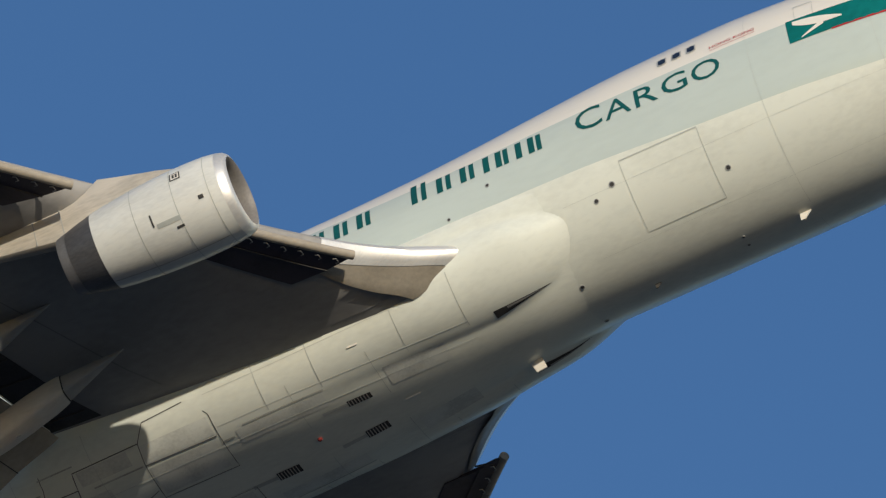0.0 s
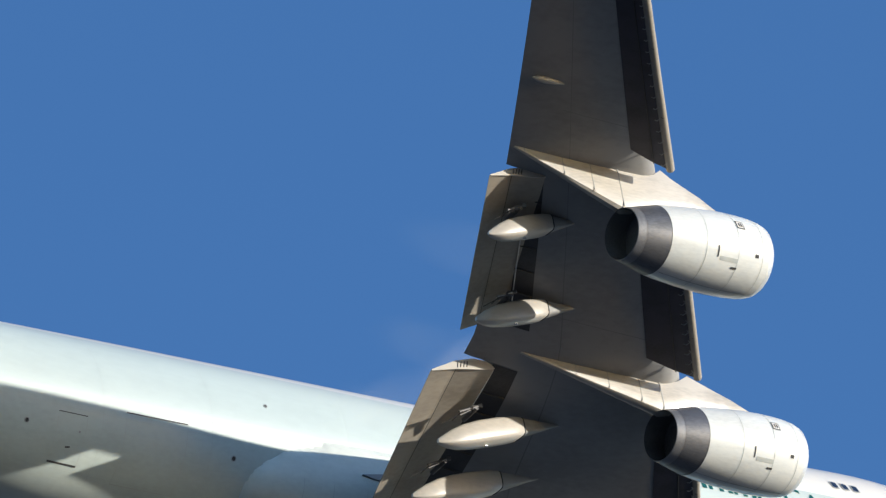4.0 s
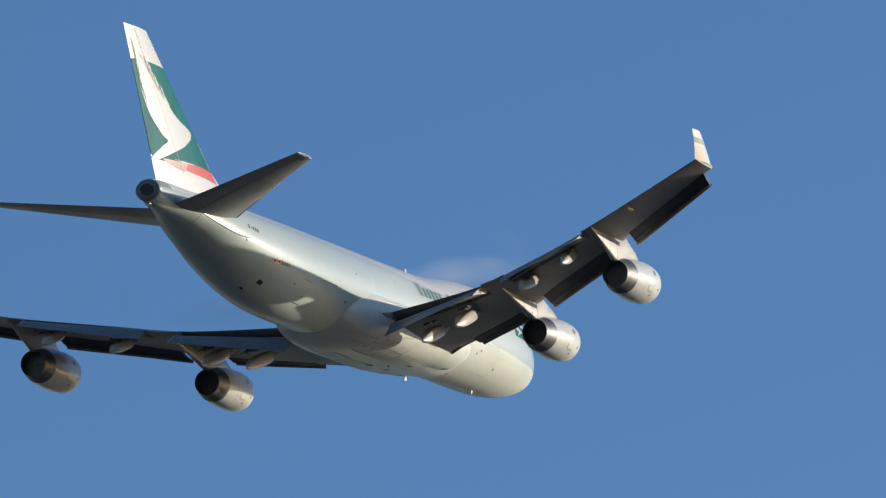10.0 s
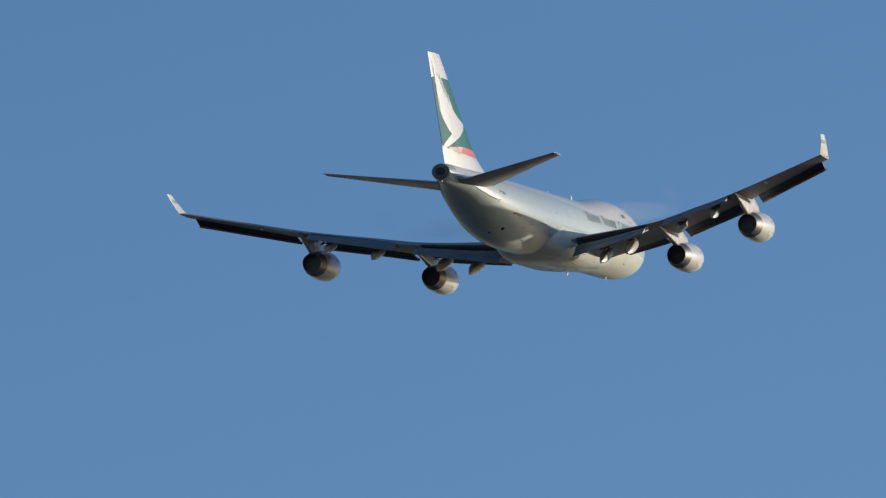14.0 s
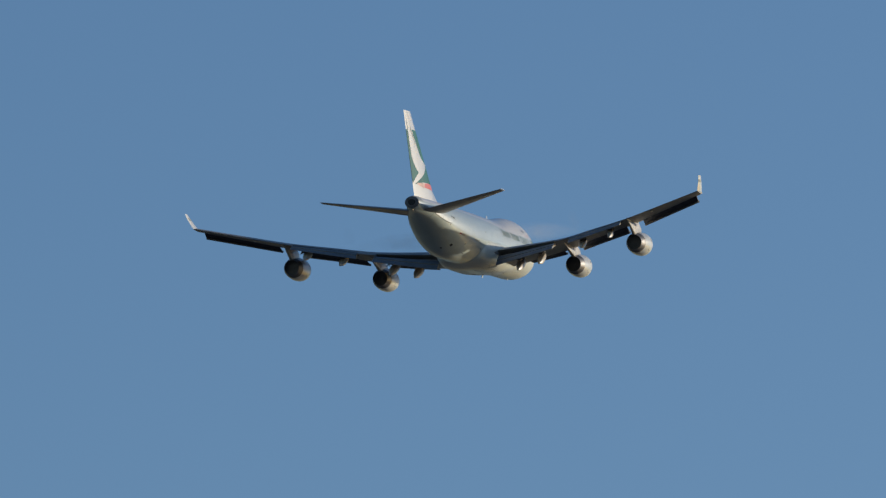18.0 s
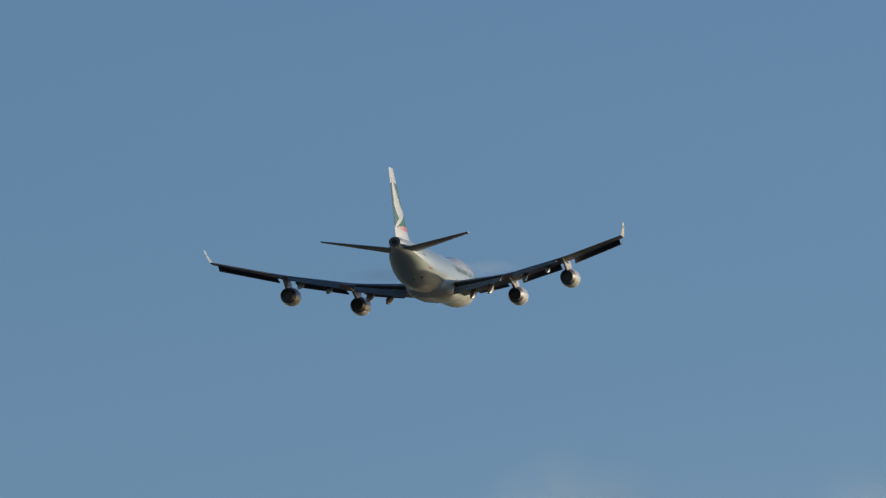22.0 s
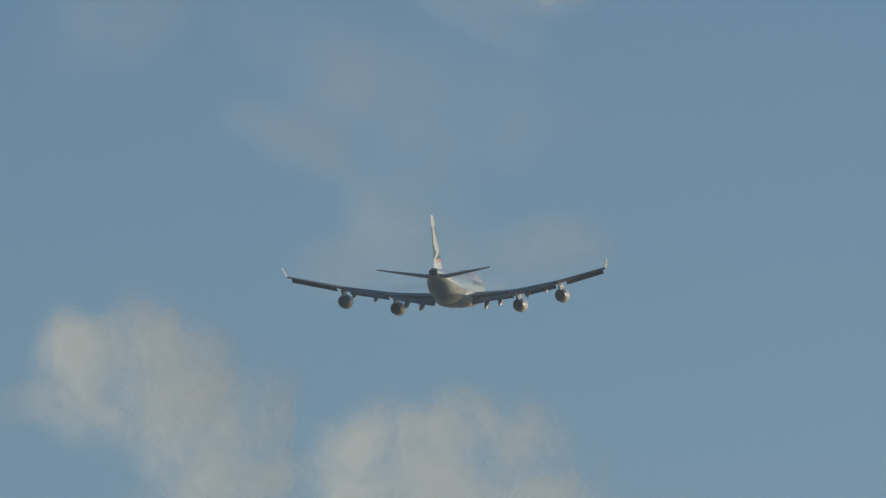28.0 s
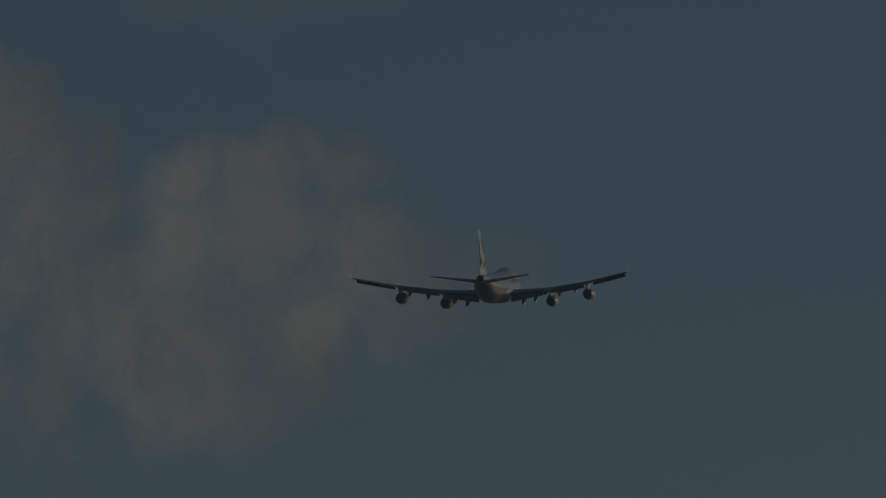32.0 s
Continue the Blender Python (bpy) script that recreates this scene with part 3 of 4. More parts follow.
for k in (1, -1):
    wing(k)
    slat(k, 5.9, 10.9, 0.85, 0.46, 0.122)
    slat(k, 13.4, 20.2, 0.95, 0.70, 0.17)
    slat(k, 22.6, 30.5, 0.80, 0.62, 0.165)
    flap(k, 3.65, 11.15, ((33.9, -2.35), (36.1, -1.55)), ((36.45, -3.5), (39.0, -2.12)), "inboard_flap")
    flap(k, 13.2, 20.4, ((37.1, -0.85), (40.7, 0.2)), ((39.2, -1.63), (43.2, -0.2)), "outboard_flap")
    track_fairing(k, (-30.5, 6.26, -2.36), (-36.65, 6.45, -4.19), 0.43)
    track_fairing(k, (-31.6, 9.0, -1.85), (-37.6, 9.3, -3.67), 0.43)
    track_fairing(k, (-35.1, 14.75, -0.84), (-40.05, 15.0, -2.3), 0.37)
    c = wing_point(24.6, .80, False)
    part("aileron_fairing", side(loft([[c + Vector((-x, r * math.cos(j * math.tau / 10), -.06 + .9 * r * math.sin(j * math.tau / 10))) for j in range(10)] for x, r in ((-.75, .02), (-.4, .09), (0, .13), (.35, .12), (.6, .03))]), k), FAIRING, plane, "small pale aileron hinge fairing")
    track_fairing(k, (-37.9, 18.6, -0.05), (-42.4, 18.95, -1.5), 0.36)
    for s0, yc, zc in ((24.1, 12.1, -3.5), (32.85, 21.33, -2.05)):
        engine(k, s0, yc, zc)
        pylon(k, s0, yc, zc)


# ---- wing-to-body fairing under the hull ----
def fair_blend(s, b):
    u = min(max((s - 16.8) / 11.5, 0.0), 1.0)
    end = curve((0, 10, 30, 45, 60, 75, 90), (37.4, 39.1, 40.3, 40.5, 40.5, 40.7, 41.0), b)
    if s > end - 6.2:
        v = min(1.0, max(0.0, (b - 40) / 40))
        return max(0.0, 1 - ((s - end + 6.2) / 6.2) ** 2) ** lerp(0.55, 1.3, v * v * (3 - 2 * v))
    e = min(max((s - 17.0) / 3.0, 0.0), 1.0)
    return 0.1 * e * e * (3 - 2 * e) + 0.9 * u * u * (3 - 2 * u)


def fair_point(s, a, off=0.0):
    """A point of the belly fairing; a: degrees from the starboard side under the belly to port."""
    k = 1 if a <= 90 else -1
    b = a if a <= 90 else 180 - a
    e = min(max((s - 16.8) / 2.6, 0.0), 1.0)
    lift = e * e * (3 - 2 * e) if s < 30 else min(1.0, fair_blend(s, b) * 6)
    p = hull(s, 103 + 77 * b / 90, lerp(-0.03, 0.015, lift))
    c, n = math.cos(radians(b)), math.sin(radians(b))
    q = Vector((-s, -3.62 * abs(c) ** 0.625, -0.9 - 2.86 * n ** 0.625))
    w = (b - 27) / (21 if b < 27 else 42)
    dome = max(0.0, 1 - w * w)
    f = min(1.0, max(0.0, (s - 20.4 + 3.4 * math.sqrt(dome)) / 2.0))
    bump = math.sin(f * math.pi / 2) * dome * min(1.0, max(0.0, (27 - s) / 5))
    off += 0.37 * bump
    p = p.lerp(q, fair_blend(s, b)) + Vector((0, -c, -n)) * off
    p.y *= k
    return p


def belly_fairing():
    rings = []
    for i in range(-24, 76):
        s = 16.8 + 0.15 * (i + 24) if i < 0 else lerp(20.4, 36.64, i / 41) if i < 42 else lerp(36.64, 41.2, (i - 41) / 34)
        top = hull(s, 90, -0.3)
        ring = [Vector((top.x, top.y * 0.7, -0.4)), hull(s, 98, -0.05)] + [fair_point(s, 180 * j / 90) for j in range(91)]
        for q in (1, 0):
            ring.append(Vector((ring[q].x, -ring[q].y, ring[q].z)))
        rings.append(ring)
    return part("wing_body_fairing", loft(rings), CREAM, plane, "broad rounded belly fairing with gear doors")


fair = belly_fairing()


# ---- tail ----
def flat_surface(root, tip, sym, n=14):
    """An aerofoil surface between two chords: (s_le, s_te, y, z, thickness)."""
    rings = []
    for i in range(n + 1):
        f = i / n
        le, te, y, z, t = (lerp(a, b, f) for a, b in zip(root, tip))
        ring = []
        for c, h, sg in [(a, b, 1) for a, b in AF] + [(a, b, -1) for a, b in AF[-2:0:-1]]:
            d = sg * h * t / 2
            ring.append(Vector((-lerp(le, te, c), y + (d if sym == "y" else 0), z + (d if sym == "z" else 0))))
        rings.append(ring)
    return loft(rings)


def stabilizer(k):
    h = part("stabilizer", side(flat_surface((57.4, 66.6, 1.0, 1.6, 0.85), (67.0, 69.6, 11.0, 3.08, 0.22), "z"), k), TAILGREY, plane, "grey swept horizontal stabilizer")
    hinge = [[Vector((-lerp(64.0, 68.8, i / 10) + d, lerp(1.2, 10.9, i / 10), lerp(1.63, 3.06, i / 10) - lerp(.30, .075, i / 10))) for d in (-.03, .03)] for i in range(11)]
    part("elevator_seam", side(loft(hinge, closed=False), k), SEAM, h)
    # pale strip along the nose puts its highlight line into the colour
    nose = [[Vector((-lerp(57.9, 67.0, i / 10) - d, lerp(1.55, 10.9, i / 10), lerp(1.68, 3.065, i / 10) + e * lerp(.85, .22, i / 10))) for d, e in ((.16, -.20), (.03, -.13), (-.03, 0), (.03, .13), (.16, .20))] for i in range(11)]
    part("leading_edge", side(loft(nose, closed=False), k), BRUSHED, h, "pale strip painted as the lit leading edge")
    part("tip_cap", side(flat_surface((66.95, 69.58, 10.93, 3.07, 0.235), (67.3, 69.68, 11.06, 3.10, 0.12), "z", 3), k), WHITE, h, "white tip cap")
    return h


for k in (1, -1):
    stabilizer(k)

FIN_R, FIN_T = (54.5, 66.95, 0.0, 3.0, 1.15), (66.68, 70.6, 0.0, 13.35, 0.30)


def fin_point(z, s, off, k):
    """The point of the fin's side at height z and s metres aft, on side k."""
    f = (z - FIN_R[3]) / (FIN_T[3] - FIN_R[3])
    le, te, t = (lerp(FIN_R[q], FIN_T[q], f) for q in (0, 1, 4))
    c = min(max((s - le) / (te - le), 0.0), 1.0)
    h = curve([a for a, _ in AF], [b for _, b in AF], c)
    return Vector((-s, k * (h * t / 2 + off), z))


def fin_edge(z):
    f = (z - FIN_R[3]) / (FIN_T[3] - FIN_R[3])
    return lerp(FIN_R[0], FIN_T[0], f), lerp(FIN_R[1], FIN_T[1], f)


def fin_paint(name, mat, rows, off, parent, label=""):
    """Paint on both sides of the fin: rows of height, fore edge and aft edge (in s)."""
    zs = [r[0] for r in rows]
    n = 48
    for k in (1, -1):
        grid = []
        for i in range(n + 1):
            z = lerp(zs[0], zs[-1], i / n)
            a, b = (curve(zs, [r[q] for r in rows], z) for q in (1, 2))
            le, te = fin_edge(z)
            a, b = max(a, le + .02), min(b, te - .01)
            b = max(a, b)
            grid.append([fin_point(z, lerp(a, b, j / 14), off, k) for j in range(15)])
        part(name, loft(grid, closed=False), mat, parent, label)


def tail_fin():
    bm = flat_surface(FIN_R, FIN_T, "y", 62)
    for face in bm.faces:
        c = face.calc_center_median()
        face.material_index = 1 if 5.17 < c.z < 11.14 and -c.x < fin_edge(c.z)[0] + .7 else 0
    f = part("tail_fin", bm, [WHITE, GREEN], plane, "tall swept fin, green with a white brush sweep")
    part("dorsal_fillet", loft([[Vector((-s, u * w, z)) for u, z in ((-1, 3.0), (-.5, 3.0 + h * .6), (0, 3.0 + h), (.5, 3.0 + h * .6), (1, 3.0))] for s, w, h in ((51.5, .05, .2), (53.5, .25, .7), (55.5, .45, 1.5), (57.5, .5, 2.6))], closed=False), WHITE, f)
    fin_paint("green_field", GREEN, [(4.72, 66.0, 66.7), (4.9, 63.8, 67.6), (5.05, 61.2, 68), (5.16, 56.5, 68.5), (6.5, 56.5, 70), (9, 56.5, 71), (11.02, 56.5, 71), (11.18, 56.5, 69.1)], 0.012, f, "deep green paint field")
    fin_paint("red_stripe", FINRED, [(4.46, 56, 61.0), (4.52, 56, 62.8), (4.66, 56, 64.4), (4.84, 56, 65.3), (5.0, 56, 62.6), (5.13, 56, 60.5)], 0.014, f, "red stripe")
    fin_paint("faded_stripe", FADEDRED, [(4.40, 62.9, 63.1), (4.52, 62.75, 64.2), (4.66, 62.6, 65.2), (4.86, 62.45, 66.0), (5.0, 62.3, 63.0)], 0.018, f, "faded pink end of the stripe")
    fin_paint("white_sweep", WHITE, [(4.72, 66.62, 67.7), (5.23, 65.11, 66.8), (5.8, 63.48, 65.8), (6.16, 62.55, 65.17), (6.4, 62.1, 65.8), (6.87, 61.23, 66.55), (7.28, 60.94, 67.15), (7.48, 61.36, 67.38), (7.75, 62.7, 67.65), (8.12, 63.76, 67.95), (8.65, 64.65, 68.3), (9.09, 65.32, 68.55), (9.83, 66.4, 68.8), (10.44, 67.05, 69.0), (11.24, 67.98, 69.25)], 0.026, f, "white brush-stroke sweep")
    for q in range(15):
        z0 = 8.5 + 0.15 * q + .05 * (q % 3)
        a = curve((8.12, 8.65, 9.09, 9.83, 10.44, 11.24), (63.76, 64.65, 65.32, 66.4, 67.05, 67.98), z0)
        fin_paint("brush_streak", WHITE, [(z0, a - .02, a + .3), (z0 + .25 + .1 * (q % 4), a + .18, a + .36), (z0 + .5 + .14 * (q % 4), a + .48 + .06 * (q % 4), a + .54 + .06 * (q % 4))], 0.02, f)
    for q in range(11):
        z0 = 8.2 + 0.3 * q
        a = curve((7.5, 8.34, 9.11, 10.04, 11.11), (67.4, 68.12, 68.56, 68.87, 69.25), z0)
        fin_paint("brush_streak", GREEN, [(z0, a - .14, a - .10), (z0 + .4, a + .0, a + .05), (z0 + .8, a + .12, a + .16)], 0.034, f)
    rs = random.Random(3)
    for q in range(26):
        z0 = 8.9 + rs.random() * 2.2
        a = curve((8.12, 8.65, 9.09, 9.83, 10.44, 11.24, 12.6), (63.76, 64.65, 65.32, 66.4, 67.05, 67.98, 69.3), z0) + .05 + .30 * rs.random() ** 2
        ln = .35 + .5 * rs.random()
        fin_paint("brush_streak", STROKE, [(z0, a, a + .02), (z0 + ln * .5, a + ln * .52, a + ln * .52 + .035), (z0 + ln, a + ln * 1.04, a + ln * 1.04 + .015)], 0.036, f)
    for q in range(18):
        z0 = 9.0 + rs.random() * 2.6
        a = curve((8.34, 9.11, 10.04, 11.11, 12.8), (68.12, 68.56, 68.87, 69.25, 69.95), z0) - .06 - .34 * rs.random() ** 2
        ln = .5 + .8 * rs.random()
        fin_paint("brush_streak", STROKE, [(z0, a, a + .02), (z0 + ln * .5, a + ln * .19, a + ln * .19 + .035), (z0 + ln, a + ln * .40, a + ln * .40 + .015)], 0.036, f)
    for z0, z1 in ((4.2, 8.2), (8.3, 13.2)):
        for k in (1, -1):
            part("rudder_seam", loft([[fin_point(lerp(z0, z1, i / 8), lerp(fin_edge(lerp(z0, z1, i / 8))[0], fin_edge(lerp(z0, z1, i / 8))[1], .63) + d, .03, k) for d in (-.025, .025)] for i in range(9)], closed=False), PALESEAM, f)
    return f


fin = tail_fin()


# ---- tail cone with the exhaust of the auxiliary unit ----
def tail_cone():
    c = hull(68.6, 0), hull(68.6, 180)
    mid = (c[0] + c[1]) / 2
    r = (c[0].z - c[1].z) / 2
    ring = lambda x, q, n=20: [mid + Vector((x, .42 / .35 * q * math.sin(j * math.tau / n), q * math.cos(j * math.tau / n))) for j in range(n)]
    t = part("exhaust_outlet", loft([ring(0.02, r), ring(-.10, r * .98), ring(-.17, r * .93)], caps=False), TAILSKIN, plane, "blunt sooty tail tip with a round exhaust outlet")
    part("end_face", loft([ring(-.17, r * .93), ring(-.22, r * .86), ring(-.25, r * .62), ring(-.25, r * .50)], caps=False), DUCT, t, "grey end face")
    part("bore", loft([ring(-.24, r * .52), ring(.1, r * .46)]), SOOTSHADE, t)
    part("outlet_rim", loft([ring(-.25, r * .57), ring(-.29, r * .545), ring(-.25, r * .52)], caps=False), LIPSTEEL, t)
    part("tail_lamp", tube([mid + Vector((.1, 0, -r - .10)), mid + Vector((-.12, 0, -r - .12))], [.09, .05]), LAMP, plane, "clear tail lamp")


tail_cone()


# ---- markings and small fittings on the hull ----
def hull_side(s, z, off, k=-1):
    """The hull at s metres aft and at the height z, on side k (-1: starboard)."""
    w, t, b, m = (curve(FS, q, s) for q in (FW, FT, FB, FM))
    c = max(-1.0, min(1.0, (z - m) / ((t - m) if z > m else (m - b))))
    p = hull(s, math.degrees(math.acos(c)), off)
    p.y *= -k
    return p


def sheet(s0, s1, low, high, off=0.014, ns=8, nz=5, k=-1):
    """Paint on the hull's side between two edges; low and high give a height for each share of the way."""
    return loft([[hull_side(lerp(s0, s1, i / ns), lerp(low(i / ns), high(i / ns), j / nz), off, k) for j in range(nz + 1)] for i in range(ns + 1)], closed=False)


def lettering(word, s0, s1, z, height, mat, parent, name, k=-1):
    """A word of the built-in font laid on the hull; s0 is where it begins as one reads it."""
    cu = bpy.data.curves.new("word", "FONT")
    cu.body, cu.resolution_u = word, 3
    ob = bpy.data.objects.new("word", cu)
    me = bpy.data.meshes.new_from_object(ob)
    bpy.data.objects.remove(ob)
    bm = bmesh.new()
    bm.from_mesh(me)
    bpy.data.meshes.remove(me)
    for step in (0.12, 0.12):
        long_edges = [e for e in bm.edges if e.calc_length() > step]
        bmesh.ops.subdivide_edges(bm, edges=long_edges, cuts=2)
    bmesh.ops.triangulate(bm, faces=bm.faces)
    xs, ys = [v.co.x for v in bm.verts], [v.co.y for v in bm.verts]
    for v in bm.verts:
        u, h = (v.co.x - min(xs)) / (max(xs) - min(xs)), (v.co.y - min(ys)) / (max(ys) - min(ys))
        v.co = hull_side(lerp(s0, s1, u), z(u) + h * height, 0.016, k)
    return part(name, bm, mat, parent)


base_line = lambda s: curve((10, 16, 22, 28), (0.50, 0.66, 0.76, 0.70), s)
for k in (-1, 1):
    # the airline's name as plain upright bars, then the plain word for what it carries
    text = part("title", sheet(27.6, 27.52, lambda f: 0.72, lambda f: 1.6, k=k), TITLE, body, "dark green upright title bars")
    start, stop = (27.4, 10.8) if k < 0 else (10.8, 27.4)
    sgn = -1 if k < 0 else 1

    def bar(s, w, h0, h1):
        part("bar", sheet(s, s + sgn * w, lambda f: base_line(s) + h0, lambda f: base_line(s) + h1, ns=2, k=k), TITLE, text)

    for a, widths in ((27.4, (.86, .72, .70, .74, .72, .70)), (21.5, (.80, .74, .72, .36, .62, .36, .66))):
        pos = a if k < 0 else 38.2 - a
        for n, w in enumerate(widths):
            cap = 0.95 if n == 0 else 0.74
            bar(pos + sgn * .08, .20, 0, cap)
            if w > .5:
                bar(pos + sgn * (.20 + .45 * (w - .3)), .16, 0.0, cap * 0.98)
            pos += sgn * (w + .06)
    a, b = (15.85, 14.98) if k < 0 else (10.75, 11.62)
    lettering("C", a, b, lambda u: base_line(a) - 0.02, 0.95, TITLE, text, "letter", k)
    pos = b + sgn * .10
    for ch, w in (("A", 1.02), ("R", .90), ("G", 1.0), ("O", 1.1)):
        p0 = pos
        lettering(ch, p0, p0 + sgn * (w - .16), lambda u: base_line(p0) - 0.01, 0.80, TITLE, text, "letter", k)
        pos += sgn * w
    # flag panel by the nose
    flag = part("flag_panel", sheet(8.75, 3.2, lambda f: lerp(.47, .30, f), lambda f: lerp(1.48, 1.12, f), k=k, ns=14), GREEN, body, "dark green flag panel with white sweep")
    part("red_line", sheet(7.4, 3.2, lambda f: lerp(.40, .22, f), lambda f: lerp(.46, .30, f), k=k, ns=10), RED, flag)
    part("white_mark", sheet(8.55, 7.0, lambda f: lerp(1.20, .80, f) - .30 * math.sin(f * 2.2) * (1 - f), lambda f: lerp(1.36, .86, f) + .10 * math.sin(f * 3.1), off=.022, k=k, ns=16), WHITE, flag)
    part("white_mark", sheet(8.35, 7.6, lambda f: lerp(.52, .78, f), lambda f: lerp(.56, .98, f), off=.022, k=k), WHITE, flag)
    s0, s1 = (11.25, 9.75) if k < 0 else (9.75, 11.25)
    lettering("HONG KONG", s0, s1, lambda u: 1.80, 0.13, RED, body, "home_port_lettering", k)
    part("red_rule", sheet(11.25, 9.75, lambda f: 1.70, lambda f: 1.715, k=k), RED, body)
    # upper deck windows
    for s in (12.83, 12.34, 11.85):
        wf = part("cabin_window", sheet(s + .16, s - .16, lambda f: 2.08 + .07 * abs(f - .5), lambda f: 2.50 - .07 * abs(f - .5), off=.016, k=k), PALESEAM, body, "small dark cabin window")
        part("pane", sheet(s + .12, s - .12, lambda f: 2.13 + .08 * abs(f - .5), lambda f: 2.45 - .08 * abs(f - .5), off=.022, k=k), GLASS, wf)
    # registration, as plain bars
    for n in range(5):
        q = 57.40 - n * .30 if k < 0 else 55.96 + n * .30
        hgt = .05 if n == 1 else .26
        z0 = lerp(1.12, .92, (57.4 - q) / 1.45) + (.1 if n == 1 else 0)
        part("registration_bar", sheet(q, q - sgn * -.17, lambda f: z0, lambda f: z0 + hgt, k=k, ns=2), SEAM, body)
    # owner's mark: a red and white square and a row of bars
    sq = part("owner_mark", sheet(53.9, 52.95, lambda f: -.74, lambda f: -.42, k=k), WHITE, body, "red and white square house mark")
    for lo, hi in ((lambda f: lerp(-.72, -.60, f), lambda f: lerp(-.45, -.58, f)),):
        part("red_wedge", sheet(53.86, 53.46, lo, hi, off=.022, k=k), RED, sq)
        part("red_wedge", sheet(52.99, 53.39, lo, hi, off=.022, k=k), RED, sq)
    part("post", sheet(53.46, 53.39, lambda f: -.76, lambda f: -.40, off=.026, k=k), SEAM, sq)
    for n in range(5):
        q = 52.8 - n * .27 if k < 0 else 51.52 + n * .27
        part("name_bar", sheet(q, q + sgn * .15, lambda f: -.76, lambda f: -.76 + (.3 if n == 0 else .22), k=k, ns=2), NAMEBAR, sq)
    # cargo and hold doors
    mir = lambda h: h if k < 0 else 360 - h
    for nm, s0, s1, h0, h1, lab in (("cargo_door", 12.28, 14.88, 106.5, 148.5, "closed forward lower cargo door"), ("cargo_door", 43.28, 45.92, 105.9, 152, "closed aft lower cargo door"), ("hold_door", 47.55, 48.76, 113.3, 145.5, "small closed bulk hold door"), ("crew_door", 7.86, 8.45, 57, 76, "closed upper crew door")):
        if nm != "crew_door" and k > 0:
            continue
        d = part(nm, ribbon([(s0, mir(h0)), (s1, mir(h0))], .04 if nm == "cargo_door" else .03), SEAM if s0 > 20 else HULLSEAM, body, lab)
        part("door_seam", ribbon([(s0, mir(h0)), (s0, mir(h1))], .012), HULLSEAM, d)
        part("door_seam", ribbon([(s1, mir(h0)), (s1, mir(h1))], .012), HULLSEAM, d)
        part("door_seam", ribbon([(s0, mir(h1)), (s1, mir(h1))], .07 if nm == "hold_door" else .022), SEAM if nm == "hold_door" else HULLSEAM, d)
        if nm == "hold_door":
            part("handle", ribbon([(lerp(s0, s1, .42), mir(lerp(h0, h1, .64))), (lerp(s0, s1, .58), mir(lerp(h0, h1, .66)))], .06), SEAM, d)
            part("placard", patch(lerp(s0, s1, .18), lerp(s0, s1, .24), mir(lerp(h0, h1, .3)), mir(lerp(h0, h1, .34)), ns=2, nh=2), PALESEAM, d)
    # ports, valves and plates
    for s, h, r in ((15.32, 116.9, .10), (15.95, 121.9, .08), (18.98, 86.8, .07), (20.42, 97.2, .06), (17.51, 162.5, .08), (12.44, 176, .05), (11.84, 133.9, .09), (39.7, 82.3, .08), (41.2, 121, .11), (50.0, 123.7, .10)):
        c = hull(s, mir(h), .0)
        nrm = Vector((0, c.y, c.z)).normalized()
        fwd = Vector((1, 0, 0))
        up = nrm.cross(fwd)
        ring = lambda q, o: [c + nrm * o + (fwd * math.cos(j * math.tau / 14) + up * math.sin(j * math.tau / 14)) * q for j in range(14)]
        port = part("valve_port", loft([ring(r, -.02), ring(r, .016), ring(r * .72, .018)], caps=False), PALESEAM, body, "small round hull port")
        part("bore", loft([ring(r * .74, .010), ring(r * .3, .012)]), SOOTSHADE, port)
    if k < 0:
        part("outflow_valve", patch(53.55, 54.15, 143.5, 150.5), SOOTSHADE, body, "dark square outflow plate")
        part("drain_slot", patch(54.1, 54.5, 170, 174), SOOTSHADE, body)
    # ring seams round the hull
    for s in (6.2, 10.1, 24.0, 42.2, 46.9, 52.0, 57.8, 62.0):
        part("hull_seam", ribbon([(s, mir(20)), (s, mir(99 if 17.1 < s < 40.6 else 172))], .008, .008), HULLSEAM, body)
    for s0, s1, h in ((4, 17, 118), (41, 58, 110), (41, 60, 150), (4, 16.5, 152)):
        part("hull_seam", ribbon([(s0, mir(h)), (s1, mir(h))], .006, .008), HULLSEAM, body)
    # raised plate round the stabilizer root, with a lip along its lower edge
    low = [(57.25, 92), (57.7, 97), (58.6, 101.5), (59.8, 104), (61.2, 104.5), (62.4, 103), (63.4, 99.5), (64.4, 94.5)]
    plate = part("root_plate", loft([[hull(q, mir(lerp(84, h, f)), o) for f, o in ((0, .03), (.5, .05), (.90, .055), (1.0, .012))] for q, h in low], closed=False), ROOTPLATE, body, "pale raised plate round the stabilizer root")
    part("plate_seal", ribbon([(q, mir(h + .6)) for q, h in low], .03, .014), SEAM, plate)
    part("plate_seam", ribbon([(60.6, mir(88)), (60.7, mir(104))], .025, .062), SEAM, plate)
    part("plate_seam", ribbon([(62.6, mir(88)), (62.7, mir(102))], .025, .062), SEAM, plate)
